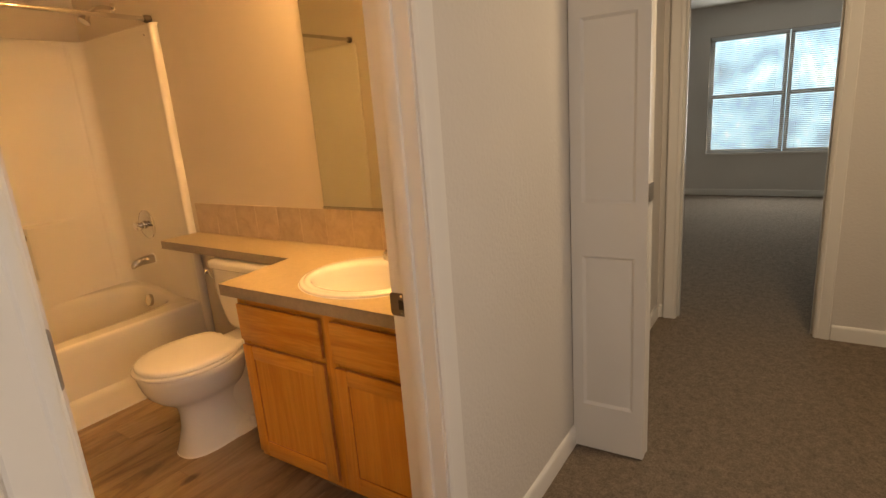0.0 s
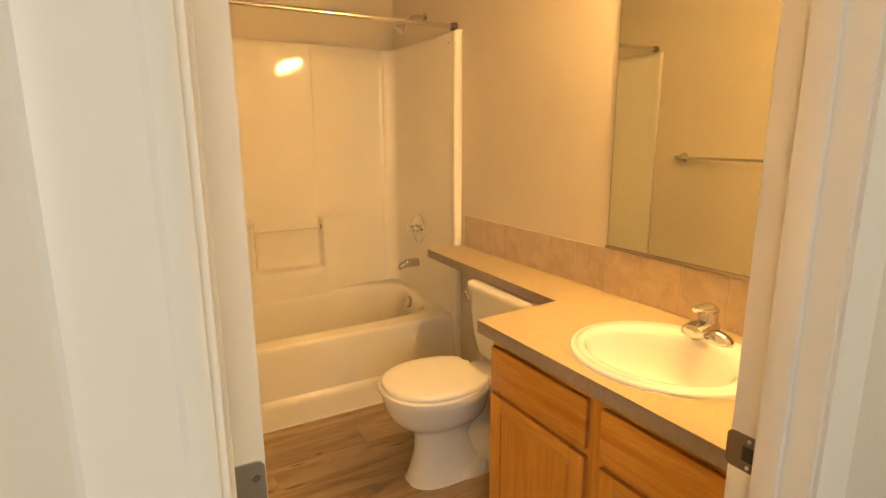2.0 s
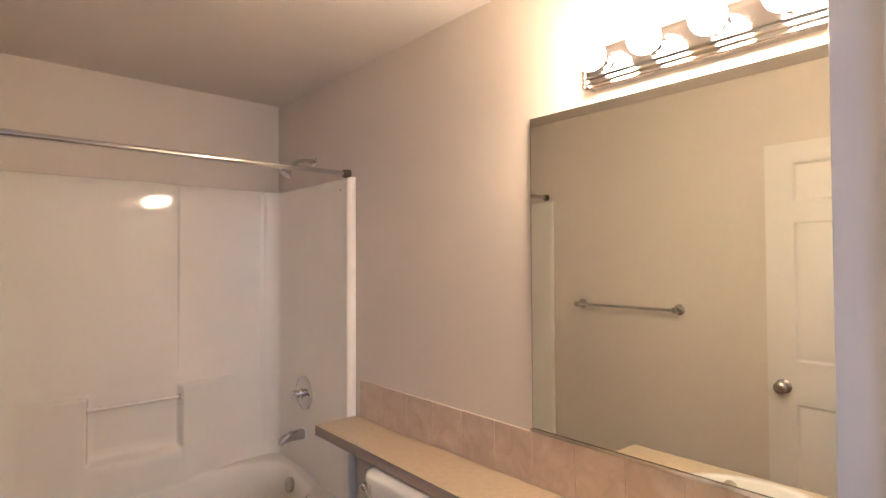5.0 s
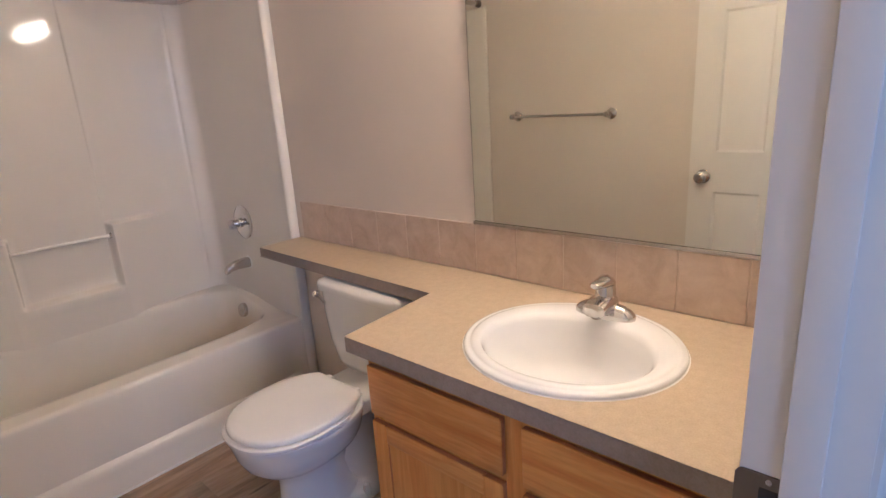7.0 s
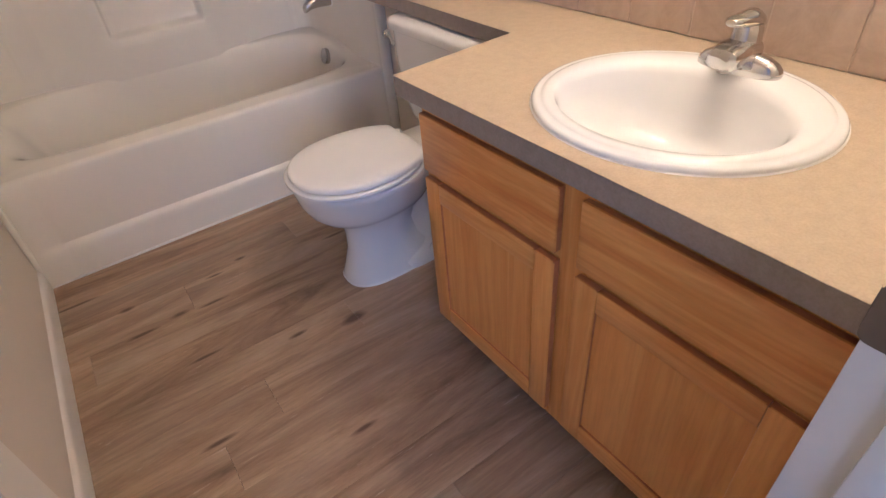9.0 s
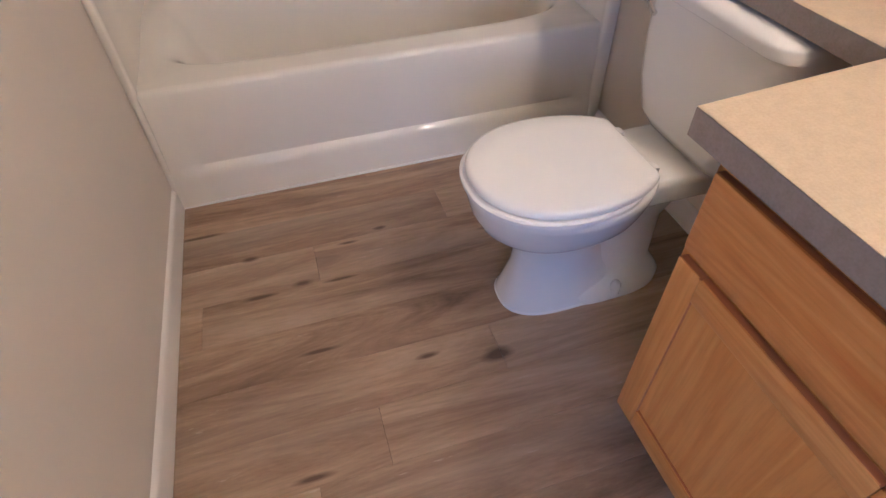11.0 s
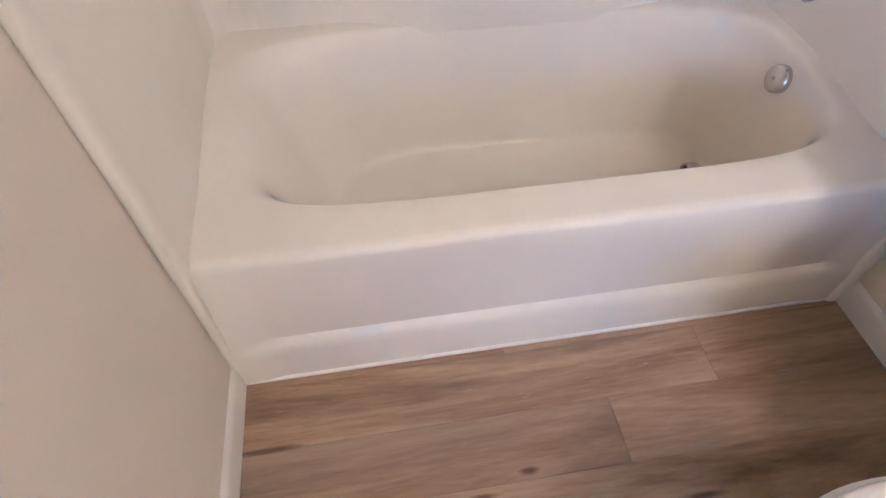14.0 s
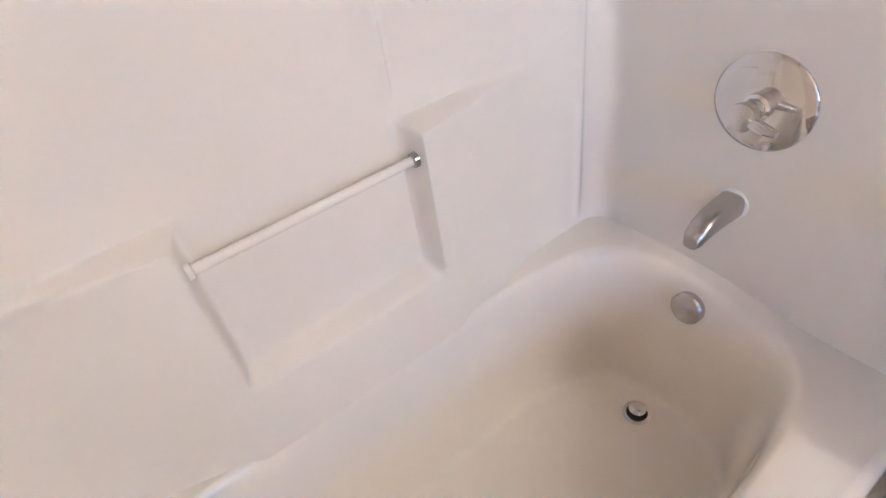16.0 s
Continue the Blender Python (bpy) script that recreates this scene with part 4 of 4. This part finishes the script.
def edge_band(pts, z0, z1, t):
    bm = bmesh.new()
    for (ax, ay), (bx_, by) in zip(pts, pts[1:]):
        d = Vector((bx_ - ax, by - ay)).normalized()
        nx, ny = d.y, -d.x
        q = [(ax, ay), (bx_, by), (bx_ + nx * t, by + ny * t), (ax + nx * t, ay + ny * t)]
        lo = [bm.verts.new((x, y, z0)) for x, y in q]
        hi = [bm.verts.new((x, y, z1)) for x, y in q]
        bm.faces.new(lo)
        bm.faces.new(hi)
        for i in range(4):
            bm.faces.new((lo[i], lo[(i + 1) % 4], hi[(i + 1) % 4], hi[i]))
    return bm


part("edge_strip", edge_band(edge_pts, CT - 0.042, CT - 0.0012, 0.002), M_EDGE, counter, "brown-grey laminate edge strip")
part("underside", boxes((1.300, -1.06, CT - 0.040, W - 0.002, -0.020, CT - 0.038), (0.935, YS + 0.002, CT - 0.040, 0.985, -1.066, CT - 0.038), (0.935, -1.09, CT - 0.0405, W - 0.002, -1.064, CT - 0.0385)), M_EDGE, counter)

# ---- sink ----
def sink_bm():
    def lp(a, b, dx, z, n=2.0):
        return [(x + dx, y, z) for x, y in ellipse(SKX, SKY, a, b, 72, n)]

    loops = [lp(SKA, SKB, 0, CT + 0.0005), lp(SKA, SKB, 0, CT + 0.006), lp(SKA - 0.003, SKB - 0.003, 0, CT + 0.010), lp(SKA - 0.009, SKB - 0.009, 0, CT + 0.0115), lp(SKA - 0.014, SKB - 0.014, 0, CT + 0.009),
             lp(SKA - 0.018, SKB - 0.018, 0, CT + 0.0125), lp(SKA - 0.026, SKB - 0.026, 0, CT + 0.0150)]
    inner = [(SKA - 0.062, SKB - 0.046, -0.022, CT + 0.0135), (SKA - 0.069, SKB - 0.053, -0.026, CT + 0.009), (SKA - 0.075, SKB - 0.060, -0.029, CT - 0.003), (SKA - 0.083, SKB - 0.070, -0.030, CT - 0.030), (SKA - 0.098, SKB - 0.090, -0.028, CT - 0.066),
             (SKA - 0.122, SKB - 0.122, -0.020, CT - 0.096), (SKA - 0.155, SKB - 0.165, -0.008, CT - 0.114), (SKA - 0.195, SKB - 0.210, 0.0, CT - 0.122), (0.022, 0.022, 0.0, CT - 0.125)]
    loops += [lp(a, b, dx, z) for a, b, dx, z in inner]
    bm = bmesh.new()
    return loft(bm, loops, True, False, True)


sink = thing("sink", (SKX, SKY, CT), "white oval drop-in porcelain sink set in the tan counter", "sink")
part("bowl", sink_bm(), M_SINK, sink, smooth=1.2)
part("caulk_ring", loft(bmesh.new(), [[(x, y, CT + 0.0006) for x, y in ellipse(SKX, SKY, SKA + 0.003, SKB + 0.003, 72)], [(x, y, CT + 0.003) for x, y in ellipse(SKX, SKY, SKA - 0.001, SKB - 0.001, 72)]]), M_CAULK, sink)
part("sink_drain", lathe((SKX, SKY, CT - 0.1245), (0, 0, 1), ((0, 0.024), (0.002, 0.024), (0.0025, 0.018), (0.001, 0.016)), 24), M_CHROME, sink)
part("drain_hole", lathe((SKX, SKY, CT - 0.1235), (0, 0, 1), ((0, 0.0155), (0.0008, 0.0155)), 20), M_DARK, sink)

FX, FY = 1.374, -1.553
fau = thing("faucet", (FX, FY, CT + 0.013), "chrome single-lever bathroom faucet on the sink deck", "faucet")
bm = bmesh.new()
loops = []
for z, a, b in ((0.0, 0.027, 0.078), (0.010, 0.027, 0.078), (0.016, 0.0255, 0.076), (0.024, 0.022, 0.068), (0.032, 0.017, 0.052), (0.036, 0.010, 0.034)):
    loops.append([(x, y, CT + 0.012 + z) for x, y in ellipse(FX, FY, a, b, 40, 2.6)])
loft(bm, loops, True, True, True)
part("base_plate", bm, M_CHROME, fau)
bm = bmesh.new()
loops = []
for d, z, hw, hh in ((0.0, 0.034, 0.030, 0.024), (0.025, 0.036, 0.031, 0.023), (0.050, 0.037, 0.030, 0.021), (0.068, 0.036, 0.029, 0.020), (0.078, 0.034, 0.027, 0.018), (0.082, 0.032, 0.019, 0.012)):
    loops.append([(FX + 0.012 - d, FY + hw * math.copysign(abs(math.cos(t)) ** 0.65, math.cos(t)), CT + 0.012 + z + hh * math.copysign(abs(math.sin(t)) ** 0.65, math.sin(t))) for t in [2 * math.pi * i / 24 for i in range(24)]])
loft(bm, loops, True, True, True)
part("spout", bm, M_CHROME, fau)
part("aerator", lathe((FX - 0.048, FY, CT + 0.032), (0, 0, -1), ((0, 0.012), (0.010, 0.012), (0.011, 0.008)), 16), M_DULL, fau)
part("neck", lathe((FX, FY, CT + 0.030), (0, 0, 1), ((0, 0.029), (0.03, 0.0265), (0.058, 0.025), (0.066, 0.022), (0.070, 0.012)), 24), M_CHROME, fau)
bm = bmesh.new()
loops = []
for d, z, hw, hh in ((-0.028, 0.076, 0.006, 0.006), (-0.022, 0.083, 0.018, 0.015), (-0.005, 0.089, 0.022, 0.018), (0.015, 0.092, 0.020, 0.015), (0.036, 0.094, 0.017, 0.011), (0.056, 0.096, 0.015, 0.009), (0.064, 0.096, 0.009, 0.006)):
    loops.append([(FX + 0.0 - d, FY + hw * math.cos(t), CT + 0.012 + z + hh * math.sin(t)) for t in [2 * math.pi * i / 24 for i in range(24)]])
loft(bm, loops, True, True, True)
part("lever", bm, M_CHROME, fau)
part("lift_rod", tube([(FX + 0.026, FY, CT + 0.02), (FX + 0.026, FY, CT + 0.062)], [0.0025, 0.0025], 8), M_CHROME, fau)
part("lift_knob", lathe((FX + 0.026, FY, CT + 0.060), (0, 0, 1), ((0, 0.003), (0.003, 0.006), (0.009, 0.006), (0.012, 0.003)), 12), M_CHROME, fau)

# ---- mirror and light ----
mir = thing("wall_mirror", (W, -1.50, 0.962), "large frameless wall mirror above the backsplash", "mirror")
part("glass", boxes((W - 0.009, -1.955, 0.977, W - 0.003, -1.041, 1.953)), M_MIRROR, mir)
part("edge_strip", boxes((W - 0.0085, -1.0408, 0.977, W - 0.003, -1.0395, 1.953)), M_DARK, mir, "dark worn mirror edge")
part("bottom_channel", boxes((W - 0.0135, -1.957, 0.9685, W - 0.001, -1.036, 0.9765), (W - 0.0135, -1.957, 0.9765, W - 0.0115, -1.036, 0.9785)), M_NICKEL, mir)

LY0, LY1, LZ = -1.865, -1.272, 2.042
lb = thing("vanity_light", (W, -1.555, LZ), "chrome ribbed light bar with four lit globe bulbs", "light fixture")
prof = [(0.0, -0.055), (0.030, -0.055), (0.034, -0.052), (0.034, -0.047), (0.040, -0.044), (0.044, -0.041), (0.044, -0.035), (0.050, -0.032), (0.053, -0.028), (0.053, 0.028), (0.050, 0.032), (0.044, 0.035), (0.044, 0.041), (0.040, 0.044), (0.034, 0.047), (0.034, 0.052), (0.030, 0.055), (0.0, 0.055)]
part("backplate", loft(bmesh.new(), [[(W - d, y, LZ + z) for d, z in prof] for y in (LY0, LY1)], True, True, True), M_CHROME, lb, smooth=0.3)
for yy in (LY0 - 0.004, LY1 - 0.002):
    part("end_cap", boxes((W - 0.058, yy, LZ - 0.059, W - 0.0005, yy + 0.006, LZ + 0.059), bevel=0.0015), M_CHROME, lb)
for i in range(4):
    y = -1.333 - 0.150 * i
    part("socket", lathe((W - 0.052, y, LZ + 0.002), (-1, 0, 0), ((0, 0.026), (0.004, 0.026), (0.006, 0.020), (0.028, 0.019)), 20), M_CHROME, lb)
    pr = [(0.022, 0.014), (0.030, 0.018)] + [(0.068 - 0.040 * math.cos(a), 0.040 * math.sin(a)) for a in [0.5 + (math.pi - 0.52) * j / 12 for j in range(13)]]
    part("bulb", lathe((W - 0.052, y, LZ + 0.002), (-1, 0, 0), pr, 24), M_BULB, lb, "glowing frosted globe bulb")

# ---- toilet ----
TY = -0.674
toi = thing("toilet", (1.1, TY, 0), "white two-piece round-front toilet with the lid down", "toilet")


def egg(cx, a_front, a_back, b, z, k=56, n=2.1, yo=0.0):
    out = []
    for i in range(k):
        t = 2 * math.pi * i / k
        c, s = math.cos(t), math.sin(t)
        a = a_back if c > 0 else a_front
        out.append((cx + a * math.copysign(abs(c) ** (2 / n), c), TY + yo + b * math.copysign(abs(s) ** (2 / n), s), z))
    return out


bm = bmesh.new()
loft(bm, [egg(1.02, 0.160, 0.250, 0.098, 0.0, n=2.6), egg(1.02, 0.159, 0.248, 0.097, 0.010, n=2.6), egg(1.02, 0.146, 0.190, 0.088, 0.05, n=2.4), egg(1.02, 0.128, 0.150, 0.078, 0.12), egg(1.015, 0.120, 0.135, 0.074, 0.18), egg(1.01, 0.122, 0.150, 0.078, 0.215), egg(1.0, 0.140, 0.200, 0.095, 0.242),
          egg(0.99, 0.168, 0.215, 0.128, 0.268), egg(0.985, 0.192, 0.225, 0.153, 0.30), egg(0.985, 0.208, 0.230, 0.169, 0.335), egg(0.985, 0.217, 0.235, 0.181, 0.375), egg(0.985, 0.220, 0.236, 0.185, 0.395), egg(0.985, 0.216, 0.234, 0.181, 0.403)], True, True, True)
part("bowl", bm, M_PORC, toi, smooth=1.2)
bm = bmesh.new()
box(bm, 1.14, TY - 0.118, 0.335, 1.36, TY + 0.118, 0.402, 0.016, 4)
part("tank_deck", bm, M_PORC, toi, smooth=0.9)
bm = bmesh.new()
loft(bm, [egg(1.13, 0.11, 0.20, 0.105, 0.0, n=3), egg(1.13, 0.11, 0.20, 0.105, 0.030, n=3), egg(1.13, 0.10, 0.19, 0.092, 0.044, n=3), egg(1.14, 0.10, 0.16, 0.060, 0.075, n=3), egg(1.15, 0.10, 0.15, 0.052, 0.22, n=3), egg(1.17, 0.10, 0.16, 0.075, 0.30, n=3), egg(1.17, 0.10, 0.17, 0.095, 0.345, n=3)], True, True, True)
part("trapway", bm, M_PORC, toi, smooth=1.2)
for sgn in (-1, 1):
    part("bolt_cap", lathe((1.16, TY + sgn * 0.098, 0.02), (0, 0, 1), ((0, 0.014), (0.03, 0.014), (0.042, 0.010), (0.046, 0.004)), 16), M_PORC, toi)
bm = bmesh.new()
loft(bm, [egg(0.975, 0.214, 0.200, 0.183, 0.404, n=2.25), egg(0.975, 0.219, 0.202, 0.188, 0.408, n=2.25), egg(0.975, 0.219, 0.202, 0.188, 0.416, n=2.25), egg(0.975, 0.214, 0.200, 0.183, 0.420, n=2.25)], True, True, True)
part("seat", bm, M_SEAT, toi)


def lid_loop(z, inset):
    pts = []
    for i in range(72):
        t = 2 * math.pi * i / 72
        c, s = math.cos(t), math.sin(t)
        a = (0.207 if c < 0 else 0.242) - inset
        x, y = a * math.copysign(abs(c) ** (2 / 2.15), c), (0.181 - inset) * math.copysign(abs(s) ** (2 / 2.15), s)
        x = min(x, 0.192 - inset * 0.6)
        pts.append((0.975 + x, TY + y, z))
    return pts


bm = bmesh.new()
loft(bm, [lid_loop(0.4215, 0.004), lid_loop(0.424, 0.0), lid_loop(0.432, 0.0), lid_loop(0.438, 0.004), lid_loop(0.441, 0.012), lid_loop(0.4425, 0.05), lid_loop(0.443, 0.12)], True, True, True)
part("lid", bm, M_SEAT, toi, smooth=0.9)
for sgn in (-1, 1):
    part("seat_hinge", boxes((1.158, TY + sgn * 0.075 - 0.014, 0.402, 1.188, TY + sgn * 0.075 + 0.014, 0.430), bevel=0.006), M_SEAT, toi)


def tank_loop(z, x0, x1, hy, r=0.05, yo=0.0):
    pts = []
    for cx, cy, a0 in ((x1 - 0.02, hy - 0.02, 0), (x0 + r, hy - r, math.pi / 2), (x0 + r, -(hy - r), math.pi), (x1 - 0.02, -(hy - 0.02), 1.5 * math.pi)):
        rr = 0.02 if cx > 1.4 else r
        for i in range(7):
            a = a0 + math.pi / 2 * i / 6
            pts.append((cx + rr * math.cos(a), TY - 0.006 + cy + rr * math.sin(a), z))
    return pts


bm = bmesh.new()
loft(bm, [tank_loop(0.402, 1.303, 1.50, 0.160, 0.08), tank_loop(0.410, 1.283, 1.503, 0.180, 0.09), tank_loop(0.44, 1.268, 1.505, 0.197, 0.09), tank_loop(0.52, 1.259, 1.507, 0.210, 0.08), tank_loop(0.62, 1.257, 1.508, 0.218, 0.07), tank_loop(0.712, 1.259, 1.508, 0.221, 0.065)], True, True, True)
part("tank", bm, M_PORC, toi, smooth=0.9)
bm = bmesh.new()
loft(bm, [tank_loop(0.7125, 1.254, 1.510, 0.224, 0.06), tank_loop(0.716, 1.249, 1.511, 0.229, 0.06), tank_loop(0.733, 1.248, 1.511, 0.230, 0.06), tank_loop(0.744, 1.252, 1.510, 0.226, 0.06), tank_loop(0.750, 1.270, 1.506, 0.212, 0.045), tank_loop(0.752, 1.30, 1.49, 0.190, 0.04)], True, True, True)
part("tank_lid", bm, M_PORC, toi, smooth=0.9)
bm = bmesh.new()
loft(bm, [[(x * 1.0 + (x - 1.04) * 0.012, y + (y - TY) * 0.03, 0.0005) for x, y, z in egg(1.02, 0.160, 0.250, 0.098, 0.0, n=2.6)], [(x, y, 0.007) for x, y, z in egg(1.02, 0.159, 0.248, 0.0975, 0.0, n=2.6)]], True, False, False)
part("base_caulk", bm, M_CAULK, toi)
hd = part("flush_handle", lathe((1.246, TY + 0.180, 0.702), (-1, 0, 0), ((0, 0.013), (0.008, 0.013), (0.012, 0.009), (0.018, 0.008)), 18), M_CHROME, toi, "chrome flush lever")
part("lever_arm", tube([(1.252, TY + 0.186, 0.710), (1.246, TY + 0.180, 0.704), (1.242, TY + 0.165, 0.695), (1.240, TY + 0.150, 0.686), (1.238, TY + 0.140, 0.680), (1.239, TY + 0.132, 0.678)], [0.006, 0.0075, 0.007, 0.0065, 0.0075, 0.006], 12), M_CHROME, hd)
sup = thing("water_supply", (W, -0.93, 0.15), "chrome stop valve with a braided supply line", "plumbing")
part("wall_flange", lathe((W - 0.001, -0.93, 0.16), (-1, 0, 0), ((0, 0.028), (0.003, 0.027), (0.006, 0.012)), 20), M_CHROME, sup)
part("valve_body", tube([(W - 0.002, -0.93, 0.16), (W - 0.05, -0.93, 0.16), (W - 0.065, -0.93, 0.16)], [0.008, 0.011, 0.011], 14), M_CHROME, sup)
part("valve_handle", lathe((W - 0.065, -0.93, 0.16), (-1, 0, 0), ((0, 0.006), (0.006, 0.018), (0.014, 0.018), (0.018, 0.008)), 16), M_CHROME, sup)
part("supply_line", tube([(W - 0.055, -0.93, 0.165), (W - 0.055, -0.925, 0.22), (W - 0.06, -0.88, 0.32), (W - 0.08, -0.83, 0.38), (W - 0.09, -0.82, 0.41)], 0.006, 10), M_NICKEL, sup)

# ---- backsplash tiles ----
bs = thing("backsplash", (W, -1.0, CT), "row of mottled tan stone-look backsplash tiles", "backsplash")
part("grout_bed", boxes((W - 0.006, YS + 0.002, CT + 0.0005, W - 0.0005, -0.052, 0.966)), M_GROUT, bs)
ty = -0.050
first = True
while ty > YS + 0.01:
    y1 = ty
    step = 0.183 if first else 0.161
    y0 = max(YS + 0.003, ty - step + 0.003)
    bm = bmesh.new()
    box(bm, W - 0.0085, y0, CT + 0.003, W - 0.005, y1, 0.966, 0.0012, 1)
    part("tile", bm, M_TILE, bs, "mottled tan stone-look tile" if first else "")
    first = False
    ty -= step

# ---- floor planks ----
rng = random.Random(7)
PW = 0.146
rows = []
y = 0.004
r = 0
meshes = {}
while y > -2.04:
    y0 = -0.021 if r == 0 else max(y - PW, -2.045)
    x = ((0.62, 1.10, 0.827, 0.395)[r] if r < 4 else (r * 0.47 + 0.21 * ((r * 7) % 5)) % 1.22) - 1.22
    while x < W:
        x1 = x + 1.22
        a, b = max(x, 0.002), min(x1, W - 0.002)
        if b - a > 0.03:
            bm = bmesh.new()
            box(bm, a + 0.0004, y0 + 0.0004, -0.004, b - 0.0004, y - 0.0004, 0.0)
            if y0 > YS or (0.07 < b and a < 0.78):
                part("plank", bm, M_PLANK, floor)
        x = x1
    y = y0
    r += 1
solid("threshold", boxes((DX0 + 0.002, -2.075, 0.0005, DX1 - 0.002, -2.035, 0.007), bevel=0.002), M_DULL, "thin metal carpet strip under the bathroom door", "threshold", S)
